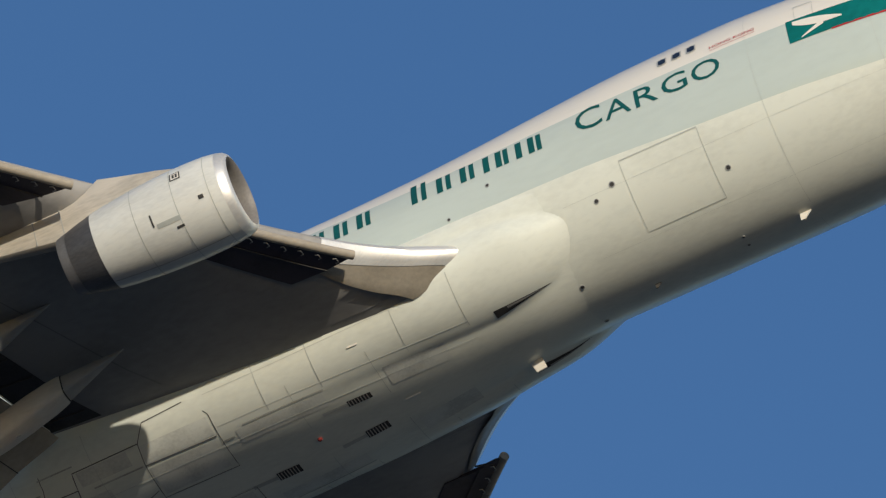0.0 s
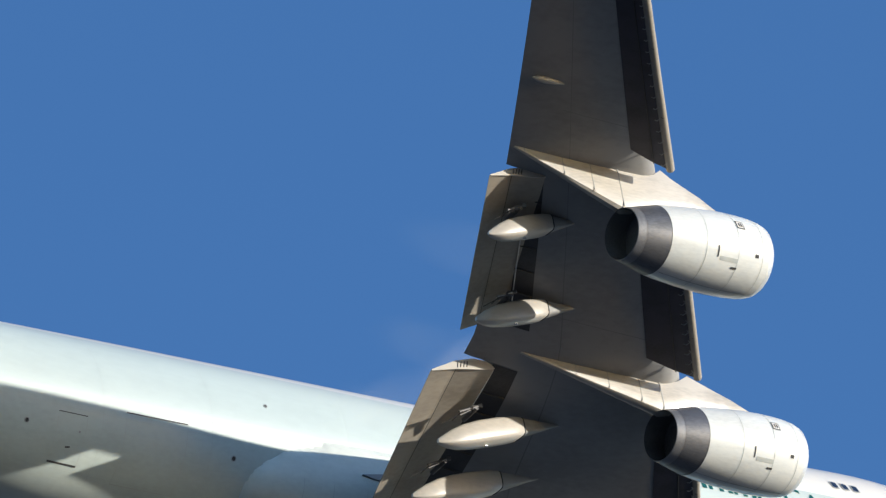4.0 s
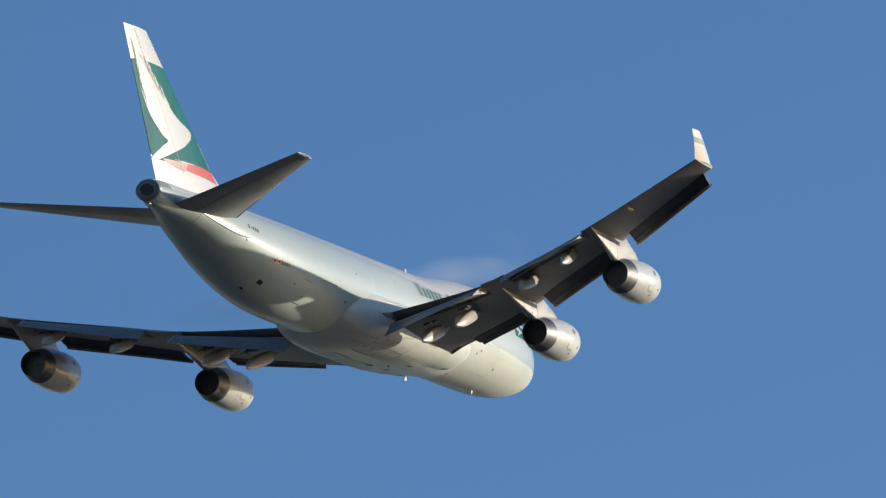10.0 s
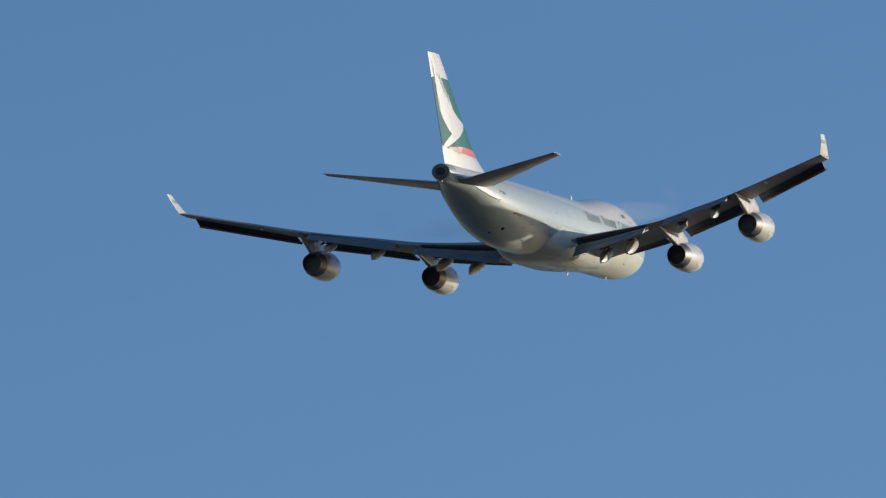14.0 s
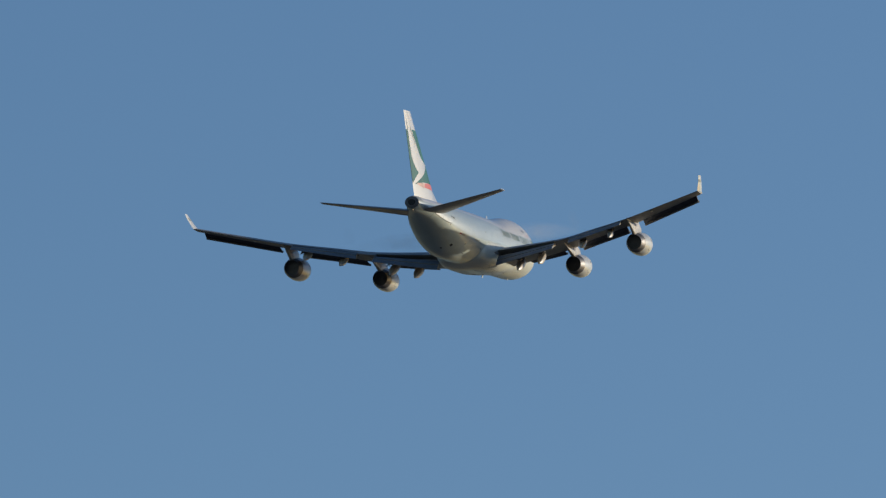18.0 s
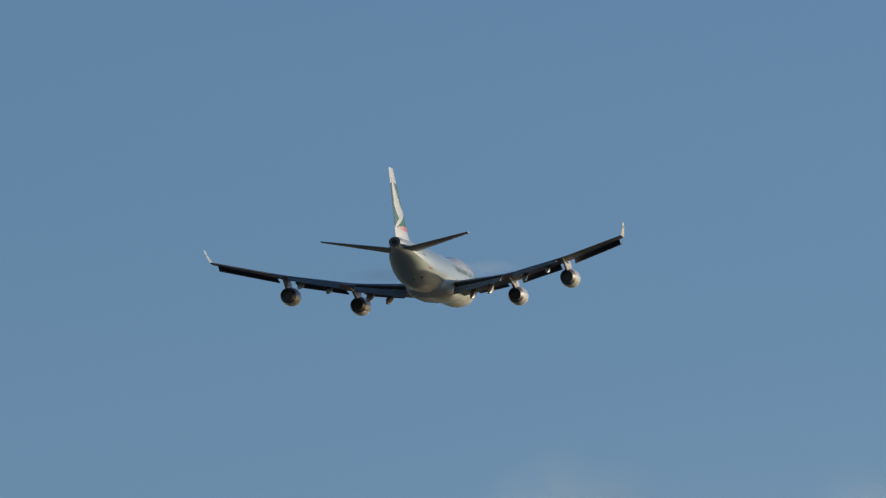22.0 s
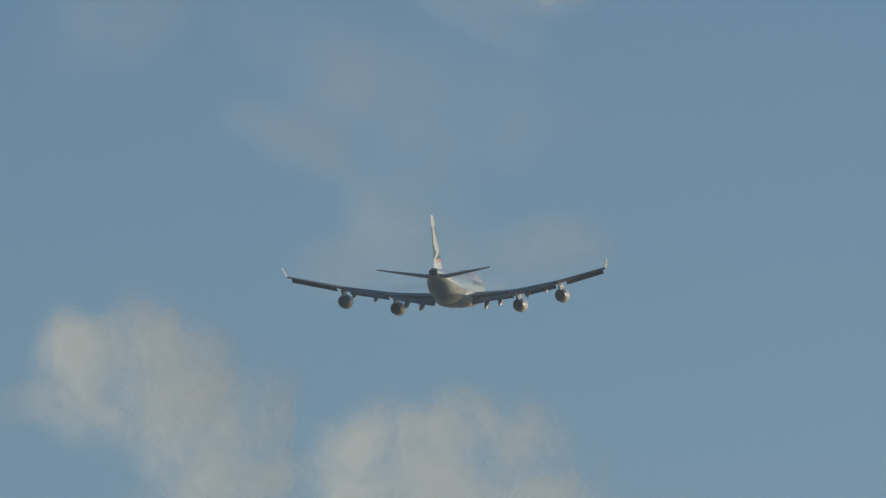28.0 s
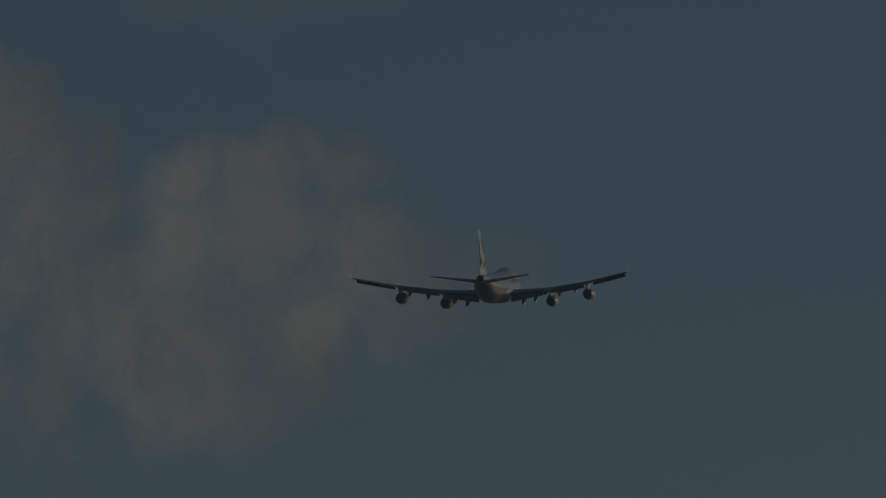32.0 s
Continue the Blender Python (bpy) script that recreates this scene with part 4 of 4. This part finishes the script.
    # access panels aft of the plate
    for q0, q1, h0, h1 in ((64.3, 65.4, 97, 116), (65.5, 66.6, 95, 118)):
        panel = part("tail_panel", patch(q0, q1, mir(h0), mir(h1)), TAILSKIN, body, "grimy access panel near the tail tip")
        part("panel_gap", ribbon([(q0, mir(h0)), (q1, mir(h0)), (q1, mir(h1)), (q0, mir(h1)), (q0, mir(h0))], .03, .018), SEAM, panel)
    if k < 0:
        part("tail_crown", patch(66.9, 68.55, -72, 72, .010, 5, 16), TAILSKIN, body, "grimy grey skin on the crown of the tail tip")
    part("tail_seam", ribbon([(63.5, mir(104)), (63.5, mir(150))], .03), SEAM, body)

# blade antennas and lamps
for k in (1, -1):
    c = hull(57.79, 102 if k < 0 else 258)
    part("side_lamp", loft([[c + Vector((.07 * q * math.cos(j * math.tau / 10), k * o, .07 * q * math.sin(j * math.tau / 10))) for j in range(10)] for q, o in ((1.3, -.03), (1, .03), (.4, .05))]), LAMP, body, "small clear side lamp")
for s, th, hgt, lng, mat_ in ((10.39, 178, .28, .40, WHITE), (21.2, 0, .55, .55, WHITE), (30.0, 0, .35, .45, WHITE), (15.45, 183, .16, .22, SEAM)):
    c = hull(s, th, -.03)
    n = Vector((0, -math.sin(radians(th)), math.cos(radians(th))))
    part("antenna", slab([c + Vector((lng / 2, 0, 0)), c + Vector((-lng / 2, 0, 0)), c + n * hgt + Vector((-lng * .55, 0, 0)), c + n * hgt + Vector((-lng * .2, 0, 0))], (0, .05, 0)), mat_, plane, "white blade antenna")


# ---- belly: gear doors, grilles, intakes ----
def fair_ribbon(path, width=0.022, off=0.010):
    fine = []
    for (s0, a0), (s1, a1) in zip(path, path[1:]):
        n = max(1, int(max(abs(s1 - s0) / 0.4, abs(a1 - a0) / 3)))
        fine += [(lerp(s0, s1, q / n), lerp(a0, a1, q / n)) for q in range(n)]
    fine.append(path[-1])
    pts = [fair_point(s, a, off) for s, a in fine]
    rows = []
    for i, p in enumerate(pts):
        d = (pts[min(i + 1, len(pts) - 1)] - pts[max(i - 1, 0)]).normalized()
        nrm = Vector((0, p.y, p.z + 0.9)).normalized()
        w = d.cross(nrm).normalized() * width / 2
        rows.append([p + w, p - w])
    return loft(rows, closed=False)


def fair_patch(s0, s1, a0, a1, off, n=4):
    return loft([[fair_point(lerp(s0, s1, i / n), lerp(a0, a1, j / n), off) for j in range(n + 1)] for i in range(n + 1)], closed=False)


for k in (-1, 1):
    mir = lambda p: [(s, a if k < 0 else 180 - a) for s, a in p]
    gear = part("gear_door", fair_ribbon(mir([(31.37, 31.8), (31.75, 45.3), (31.86, 63.2), (31.91, 86.2), (29.41, 86.4), (29.38, 46.1), (29.48, 42.4)])), SEAM, fair, "closed wing gear door")
    for p in ([(31.37, 31.8), (29.97, 29.8)], [(31.86, 63.2), (29.47, 64.0)]):
        part("door_seam", fair_ribbon(mir(p), .03), SEAM, gear)
    body_gear = part("gear_door", fair_ribbon(mir([(35.02, 38.4), (35.04, 49), (35.15, 59.3), (35.15, 86.4), (32.89, 86.7), (31.96, 81.8)])), SEAM, fair, "closed body gear door")
    for p in ([(35.15, 59.3), (34.08, 59.8), (34.0, 46.0), (31.75, 45.3)], [(34.08, 59.8), (34.14, 67.9), (32.92, 81.0), (32.89, 86.7)]):
        part("door_seam", fair_ribbon(mir(p), .03), SEAM, body_gear)
    for s0, s1, a0, a1 in ((29.5, 31.8, 47.5, 62.5), (32.2, 33.9, 47, 59), (33.2, 35.0, 68, 85), (29.6, 31.8, 66, 85), (26.0, 28.9, 66, 76), (22.0, 24.0, 66, 80)):
        part("belly_panel", fair_patch(s0, s1, *((a0, a1) if k < 0 else (180 - a0, 180 - a1)), .006, 6), PANEL, fair)
    for s0, s1, a in ((31.95, 33.6, 63), (35.2, 37.4, 52), (35.2, 38.0, 70), (32.0, 35.0, 86.5), (25.9, 28.6, 64.2), (29.0, 29.4, 70), (33.9, 35.1, 41)):
        part("grime_streak", fair_patch(s0, s1, *((a - .7, a + .5) if k < 0 else (180 - a + .7, 180 - a - .5)), .009, 6), GRIME, fair)
    for s in (33.3, 35.9, 37.3, 38.5):
        part("fairing_seam", fair_ribbon(mir([(s, 22), (s, 78)]), .014), HULLSEAM, fair)
    for s0, s1, a in ((21, 29.3, 58), (21, 35, 73), (23, 29.3, 31)):
        part("fairing_seam", fair_ribbon(mir([(s0, a), (s1, a)]), .012), HULLSEAM, fair)
    for s in (20.97, 22.98, 25.8, 27.6):
        part("fairing_seam", fair_ribbon(mir([(s, 25), (s + .05, 62)]), .02), HULLSEAM, fair)
    for s in (26.87, 24.2, 36.8):
        part("fairing_seam", fair_ribbon(mir([(s, 50), (s, 84)]), .015), HULLSEAM, fair)
    part("drain_mast", fair_ribbon(mir([(24.62, 42.6), (24.28, 42.6)]), .05, .03), WHITE, fair)
    # air intake: a tapering flat patch painted dark as its slot's shade, with a raised vane
    intake = part("air_intake", loft([[fair_point(s, (a - w) if k < 0 else 180 - a + w, .012), fair_point(s, (a + w) if k < 0 else 180 - a - w, .012)] for s, a, w in ((18.25, 57.7, .1), (18.9, 59.2, 1.0), (19.6, 61, 2.2), (20.2, 62.6, 3.3))], closed=False), SOOTSHADE, fair, "tapering dark air intake")
    part("intake_vane", loft([[fair_point(s, (a - w) if k < 0 else 180 - a + w, .03), fair_point(s, (a + w) if k < 0 else 180 - a - w, .03)] for s, a, w in ((18.5, 58.2, .1), (19.1, 59.2, .5), (19.75, 60.2, .9))], closed=False), WINGGREY, intake)
for s0, a0 in ((25.45, 80.2), (25.54, 93.8), (28.61, 93.9)):
    g = part("vent_grille", fair_patch(s0 - .72, s0 + .06, a0 - 1.8, a0 + 1.8, .008), SOOTSHADE, fair, "louvred belly vent")
    for n in range(7):
        part("slat_bar", fair_ribbon([(s0 - n * .10, a0 - 1.7), (s0 - n * .10, a0 + 1.7)], .035, .02), FAIRING, g)
    part("stain", fair_patch(s0 + .08, s0 + .9, a0 - .8, a0 + .8, .006), HULLSEAM, g)
part("beacon", loft([[fair_point(26.87, 89.4) + Vector((r * math.cos(j * math.tau / 10), r * math.sin(j * math.tau / 10), z)) for j in range(10)] for r, z in ((.08, .02), (.08, -.04), (.05, -.07))]), BEACON, fair, "red belly beacon")
part("antenna", fair_ribbon([(23.95, 89.2), (23.45, 89.2)], .07, .05), WHITE, fair)
blade = [fair_point(20.2, 108.9), fair_point(19.8, 108.9), fair_point(19.75, 108.9, .36), fair_point(20.1, 108.9, .36)]
part("antenna", slab(blade, (0, .06, 0)), WHITE, fair, "white blade antenna")
for n in range(5):
    part("tail_skid_mark", patch(41.26 + n * .07, 41.33 + n * .07, 168.5 + n * .6, 176 + n * .6, .022), (RED if n % 2 == 0 else WHITE), body)

# ---- rods and carriages between the fairings and the drooped flaps ----
rnd = random.Random(7)
for k in (1, -1):
    for y, s, z, reach in ((6.5, 35.2, -2.75, 1.0), (9.35, 35.9, -2.25, 1.0), (15.05, 38.6, -1.25, .8), (19.0, 41.1, -.45, .75)):
        hub = part("flap_linkage", side(tube([(-s, y - .42, z - .10), (-s - .05, y + .42, z - .06)], .085), k), HOT, plane, "greasy flap drive rods")
        H = Vector((-s, y + .38, z))
        for a, b, r in (((0, .05, 0), (-.95, .10, -.40), .038), ((-.45, 0, -.20), (-1.25, -.55, -.60), .016), ((-.75, -.05, -.33), (-.80, -.50, -.42), .018), ((0, 0, 0), (-.62, -.25, -.30), .030), ((.10, -.15, .05), (-.40, .10, -.18), .036), ((-.20, -.30, -.05), (-.70, .02, -.34), .014)):
            part("rod", side(tube([H + Vector(a) * reach, H + Vector(b) * reach], r, 6), k), HOT if r > .02 else SEAM, hub)
        for a, d in (((-.05, -.05, -.02), .20), ((-.22, -.22, -.08), .16), ((.14, .02, .06), .15), ((-.30, .06, -.14), .12)):
            part("bracket", side(box(H + Vector(a), (d, d * .8, d * rnd.uniform(.6, 1.1)), rnd.uniform(0, 1.2)), k), HOT, hub)

# ---- clouds low over the horizon ----
def vapour_material(name, colour, billow, scale, soft, grain, thin=0.45, slow=1.0):
    """Cloud: lit and translucent, thinning out towards a ragged or billowing edge of each puff."""
    m = bpy.data.materials.new(name)
    m.use_nodes = True
    n, l = m.node_tree.nodes, m.node_tree.links
    n.remove(n["Principled BSDF"])

    def maths(op, a, b, c=None):
        q = n.new("ShaderNodeMath")
        q.operation = op
        for slot, v in zip(q.inputs, (a, b, c)):
            if isinstance(v, (int, float)):
                slot.default_value = v
            elif v is not None:
                l.new(v, slot)
        return q.outputs[0]

    lit, thru, both, clear, mix = (n.new("ShaderNode" + q) for q in ("BsdfDiffuse", "BsdfTranslucent", "MixShader", "BsdfTransparent", "MixShader"))
    lit.inputs[0].default_value = thru.inputs[0].default_value = (*colour, 1)
    both.inputs[0].default_value = 0.7
    l.new(lit.outputs[0], both.inputs[1])
    l.new(thru.outputs[0], both.inputs[2])
    l.new(clear.outputs[0], mix.inputs[1])
    l.new(both.outputs[0], mix.inputs[2])
    l.new(mix.outputs[0], n["Material Output"].inputs[0])
    tex = n.new("ShaderNodeTexCoord")
    span = n.new("ShaderNodeMapping")
    span.inputs["Location"].default_value, span.inputs["Scale"].default_value = (-1, 0, -1), (2, 0, 2)
    l.new(tex.outputs["Generated"], span.inputs["Vector"])
    reach = n.new("ShaderNodeVectorMath")
    reach.operation = "DOT_PRODUCT"
    l.new(span.outputs[0], reach.inputs[0])
    l.new(span.outputs[0], reach.inputs[1])
    inside = maths("MAXIMUM", maths("SUBTRACT", 1.0, reach.outputs["Value"]), 0.0)
    geo = n.new("ShaderNodeNewGeometry")
    cells, fine = n.new("ShaderNodeTexVoronoi"), n.new("ShaderNodeTexNoise")
    cells.feature, cells.inputs["Scale"].default_value, cells.inputs["Smoothness"].default_value = "SMOOTH_F1", scale, 0.7
    fine.inputs["Scale"].default_value, fine.inputs["Detail"].default_value, fine.inputs["Roughness"].default_value = scale * 0.8, 4, 0.44
    fine.inputs["Distortion"].default_value = 0.25
    drawn = n.new("ShaderNodeMapping")
    drawn.inputs["Scale"].default_value = (1, 1, slow)
    l.new(geo.outputs["Position"], drawn.inputs["Vector"])
    warp = n.new("ShaderNodeVectorMath")
    warp.operation = "MULTIPLY_ADD"
    l.new(fine.outputs["Color"], warp.inputs[0])
    warp.inputs[1].default_value = (0.5 / scale,) * 3
    l.new(drawn.outputs[0], warp.inputs[2])
    l.new(drawn.outputs[0], fine.inputs["Vector"])
    l.new(warp.outputs[0], cells.inputs["Vector"])
    field = maths("MULTIPLY_ADD", inside, 1.1, -thin)
    field = maths("MULTIPLY_ADD", maths("SUBTRACT", 0.45, cells.outputs["Distance"]), billow, field)
    field = maths("MULTIPLY_ADD", maths("SUBTRACT", fine.outputs[0], 0.5), grain, field)
    ramp = n.new("ShaderNodeMapRange")
    ramp.interpolation_type = "SMOOTHSTEP"
    ramp.inputs["From Min"].default_value, ramp.inputs["From Max"].default_value = -0.10, soft
    l.new(field, ramp.inputs["Value"])
    edge = n.new("ShaderNodeMapRange")
    edge.interpolation_type = "SMOOTHSTEP"
    edge.inputs["From Min"].default_value, edge.inputs["From Max"].default_value = 0.0, 0.8
    l.new(inside, edge.inputs["Value"])
    thick = maths("MULTIPLY_ADD", fine.outputs[0], 0.9, 0.45)
    obj, sep = n.new("ShaderNodeObjectInfo"), n.new("ShaderNodeSeparateColor")
    l.new(obj.outputs["Color"], sep.inputs[0])
    amount = maths("MULTIPLY", maths("MULTIPLY", ramp.outputs[0], edge.outputs[0]), maths("MULTIPLY", sep.outputs[0], thick))
    l.new(maths("MINIMUM", amount, 0.97), mix.inputs[0])
    return m


CUMULUS = vapour_material("cumulus", (0.76, 0.87, 0.93), 0.25, 0.060, 1.10, 2.0, 0.24, 0.75)
WISP = vapour_material("thin_wisp", (0.74, 0.86, 0.93), 0.10, 0.038, 1.3, 1.7, 0.25)
HAZE = vapour_material("thin_haze", (0.54, 0.74, 0.95), 0.0, 0.003, 0.55, 0.35, 0.0)


def puff(name, mat, az, el, wide, high, dense, dist, parent, tilt=0, bulge=0.25):
    """A soft billow of cloud far off: middle and half size in degrees as seen from the ground."""
    a, e = radians(az), radians(el)
    c = EYE + Vector((math.cos(e) * math.cos(a), math.cos(e) * math.sin(a), math.sin(e))) * dist
    rx, rz = dist * math.tan(radians(wide)), dist * math.tan(radians(high))
    rings = []
    for i in range(0, 17):
        q = max(i, 0.02) / 16 * math.pi / 2
        rings.append([Vector((rx * math.sin(q) * math.cos(g), bulge * min(rx, rz) * math.cos(q), rz * math.sin(q) * math.sin(g))) for g in (j * math.tau / 40 for j in range(40))])
    ob = part(name, loft(rings, caps=False), mat, parent)
    ob.matrix_world = Matrix.Translation(c) @ Matrix.Rotation(a + math.pi / 2, 4, "Z") @ Matrix.Rotation(radians(tilt), 4, "Y")
    ob.color = (dense, dense, dense, 1)
    ob.visible_shadow = False
    return ob


def cloud(label, mat, puffs, category="cloud", dist=4250, bulge=0.25):
    """A cloud of several billows, each behind the next: azimuth, elevation, half width, half height, density, tilt."""
    base = tagged(new("cloud"), label, category, "clouds over the horizon")
    for q, (az, el, wide, high, dense, tilt) in enumerate(puffs):
        puff("billow", mat, az, el, wide, high, dense, dist + 45 * q, base, tilt, bulge)
    return base


cloud("tall grey-white cumulus with a billowing top", CUMULUS, (
    (7.16, 8.98, 0.62, 0.52, 1.0, 0), (6.72, 8.58, 0.66, 0.80, 0.92, 25), (7.62, 8.80, 0.30, 0.18, 0.4, 0), (6.70, 7.80, 0.95, 0.85, 0.85, 0)))
cloud("broad grey-white cumulus, lower and flatter", CUMULUS, (
    (5.66, 8.42, 0.98, 0.58, 1.0, 8), (5.12, 8.05, 0.72, 0.62, 0.8, 25), (5.90, 7.80, 1.0, 0.80, 0.85, 0), (4.52, 8.18, 0.36, 0.28, 0.3, 20)))
cloud("small pale cloud shred with a drawn-out tail", WISP, (
    (5.13, 10.91, 0.48, 0.36, 0.62, 10), (5.50, 10.72, 0.60, 0.24, 0.40, -30), (6.05, 10.35, 1.15, 0.40, 0.20, -34)))
cloud("faint round cloud shred", WISP, ((7.20, 10.70, 0.62, 0.48, 0.32, 30),))
cloud("thin slanting cloud streak", WISP, ((6.38, 10.08, 0.50, 0.26, 0.34, -20), (5.65, 10.28, 1.3, 0.42, 0.20, -18)))
cloud("thin cloud shred at flying height", WISP, ((5.74, 9.66, 0.48, 0.72, 0.32, 12), (6.14, 9.46, 0.42, 0.24, 0.28, 0)))
cloud("small pale cloud shred", WISP, ((5.24, 9.51, 0.56, 0.30, 0.40, 8),))
cloud("broad layer of thin summer haze", HAZE, ((5.5, 8.2, 6.0, 3.6, 0.15, 0),), "haze", 1500, 0.02)


# ---- thin condensation over the inboard wings ----
VAPOUR = vapour_material("vapour", (0.82, 0.82, 0.82), 0.2, 0.35, 1.0, 1.0, 0.30)
for k in (1, -1):
    # y, s, half length across the span, half height, above the wing, density
    for y, s0, wide, tall, up, dense in ((6.4, 32.5, 5.6, 1.6, 1.8, .13), (9.6, 34.6, 5.8, 1.4, 1.7, .13), (5.0, 36.2, 4.6, 1.4, 1.7, .06)):
        rings = [[Vector((wide * q * math.cos(g), .05 * (1 - q), tall * q * math.sin(g))) for g in (j * math.tau / 32 for j in range(32))] for q in (.02, .25, .5, .75, 1.0)]
        v = part("vapour", loft(rings, caps=False), VAPOUR, plane, "thin white condensation over the wing", kind="stuff")
        v.location, v.rotation_euler = (-s0, k * y, curve(WY, WZ, y) + up), (0, k * .10, math.pi / 2)
        v.color = (dense, dense, dense, 1)
        v.visible_shadow = False
    for y, c, long, tall, up in ((4.6, .85, 4.8, 1.7, 1.7), (9.0, .92, 4.6, 1.5, 1.6), (14.0, .95, 5.5, 1.7, 1.8)):
        mid = wing_point(y, c, True) + Vector((0, 0, up))
        rings = [[Vector((long * q * math.cos(g), .05 * (1 - q), tall * q * math.sin(g))) for g in (j * math.tau / 32 for j in range(32))] for q in (.02, .25, .5, .75, 1.0)]
        v = part("vapour", loft(rings, caps=False), VAPOUR, plane, "thin white condensation over the wing", kind="stuff")
        v.location = (mid.x, k * mid.y, mid.z)
        v.color = (0.045, 0.045, 0.045, 1)
        v.visible_shadow = False


# ---- keyed things ----
def motions():
    walk(plane, [(t, pose(x, y, z, bank, -pitch, yaw)) for t, x, y, z, yaw, pitch, bank in (
        (0, -99.78, 277.49, 214.44, 0.00, 13.61, 0.19), (1, -15.23, 277.21, 224.05, -0.22, 13.31, 0.66),
        (2, 69.43, 276.80, 233.75, -0.26, 13.18, 0.81), (3, 154.18, 276.44, 243.61, -0.34, 13.16, 0.80),
        (4, 238.93, 276.12, 253.50, -0.55, 13.17, 0.88), (5, 323.56, 275.60, 263.30, -0.80, 13.09, 0.84),
        (6, 407.98, 274.71, 272.86, -0.94, 12.79, 0.56), (6.5, 450.15, 274.11, 277.53, -0.94, 12.61, 0.36),
        (7, 492.32, 273.44, 282.13, -0.94, 12.43, 0.15), (7.5, 534.53, 272.73, 286.67, -0.99, 12.26, -0.02),
        (8, 576.80, 271.97, 291.15, -1.05, 12.11, -0.16), (8.5, 619.19, 271.19, 295.60, -1.09, 12.04, -0.25),
        (9, 661.69, 270.39, 300.02, -1.12, 12.01, -0.30), (9.5, 704.32, 269.57, 304.42, -1.14, 11.97, -0.36),
        (10, 747.04, 268.72, 308.79, -1.17, 11.95, -0.38), (10.5, 789.84, 267.84, 313.11, -1.23, 11.99, -0.36),
        (11, 832.71, 266.93, 317.35, -1.31, 12.02, -0.34), (11.5, 875.56, 266.00, 321.52, -1.42, 12.02, -0.32),
        (12, 918.41, 265.01, 325.59, -1.48, 12.01, -0.31), (12.5, 961.24, 264.00, 329.52, -1.46, 12.05, -0.34),
        (13, 1004.10, 262.85, 333.36, -1.42, 12.09, -0.36), (13.5, 1046.82, 261.67, 337.15, -1.38, 12.06, -0.39),
        (14, 1089.56, 260.43, 340.83, -1.35, 12.00, -0.43), (14.5, 1132.30, 259.25, 344.41, -1.35, 11.91, -0.50),
        (15, 1175.11, 258.05, 347.90, -1.33, 11.83, -0.61), (15.5, 1218.02, 256.86, 351.27, -1.29, 11.73, -0.77),
        (16, 1261.04, 255.68, 354.48, -1.23, 11.57, -0.96), (16.5, 1304.38, 254.58, 357.53, -1.17, 11.35, -1.17),
        (17, 1347.84, 253.54, 360.34, -1.09, 11.03, -1.38), (17.5, 1391.34, 252.39, 363.17, -1.06, 10.66, -1.62),
        (18, 1434.95, 251.26, 365.79, -1.01, 10.24, -1.85), (18.5, 1478.61, 250.18, 368.26, -0.93, 9.78, -2.02),
        (19, 1522.41, 249.11, 370.49, -0.84, 9.32, -2.12), (19.5, 1566.38, 247.84, 372.60, -0.80, 8.93, -2.27),
        (20, 1610.46, 246.65, 374.49, -0.79, 8.59, -2.38), (20.5, 1654.72, 245.40, 376.20, -0.80, 8.29, -2.44),
        (21, 1699.16, 244.15, 377.74, -0.81, 8.05, -2.44), (21.5, 1743.80, 242.87, 379.13, -0.81, 7.89, -2.36),
        (22, 1788.62, 241.56, 380.38, -0.82, 7.76, -2.25), (22.5, 1833.67, 240.28, 381.49, -0.82, 7.69, -2.11),
        (23, 1878.89, 239.03, 382.53, -0.82, 7.71, -1.94), (23.5, 1924.28, 237.79, 383.53, -0.80, 7.75, -1.78),
        (24, 1969.83, 236.50, 384.47, -0.77, 7.79, -1.63), (24.5, 2015.62, 235.16, 385.19, -0.79, 7.81, -1.42),
        (25, 2061.54, 233.76, 385.87, -0.82, 7.82, -1.23), (25.5, 2107.57, 232.40, 386.48, -0.87, 7.86, -1.07),
        (26, 2153.70, 231.01, 387.06, -0.93, 7.92, -0.95), (26.5, 2199.94, 229.61, 387.57, -0.97, 7.99, -0.85),
        (27, 2246.32, 228.21, 388.02, -1.00, 8.05, -0.78), (27.5, 2292.87, 226.82, 388.37, -1.01, 8.10, -0.73),
        (28, 2339.63, 225.44, 388.62, -1.00, 8.14, -0.71), (28.5, 2386.53, 224.03, 389.04, -0.98, 8.14, -0.69),
        (29, 2433.73, 222.67, 389.39, -0.96, 8.16, -0.61), (29.5, 2481.21, 221.29, 389.59, -0.95, 8.23, -0.52),
        (30, 2528.86, 219.86, 389.78, -0.94, 8.34, -0.45), (30.5, 2576.68, 218.29, 389.94, -0.96, 8.47, -0.40),
        (31, 2624.66, 216.81, 389.95, -1.04, 8.61, -0.34), (31.5, 2672.78, 215.17, 389.84, -1.11, 8.75, -0.26),
        (32, 2720.94, 213.72, 389.58, -1.21, 8.90, -0.15),
    )])


motions()
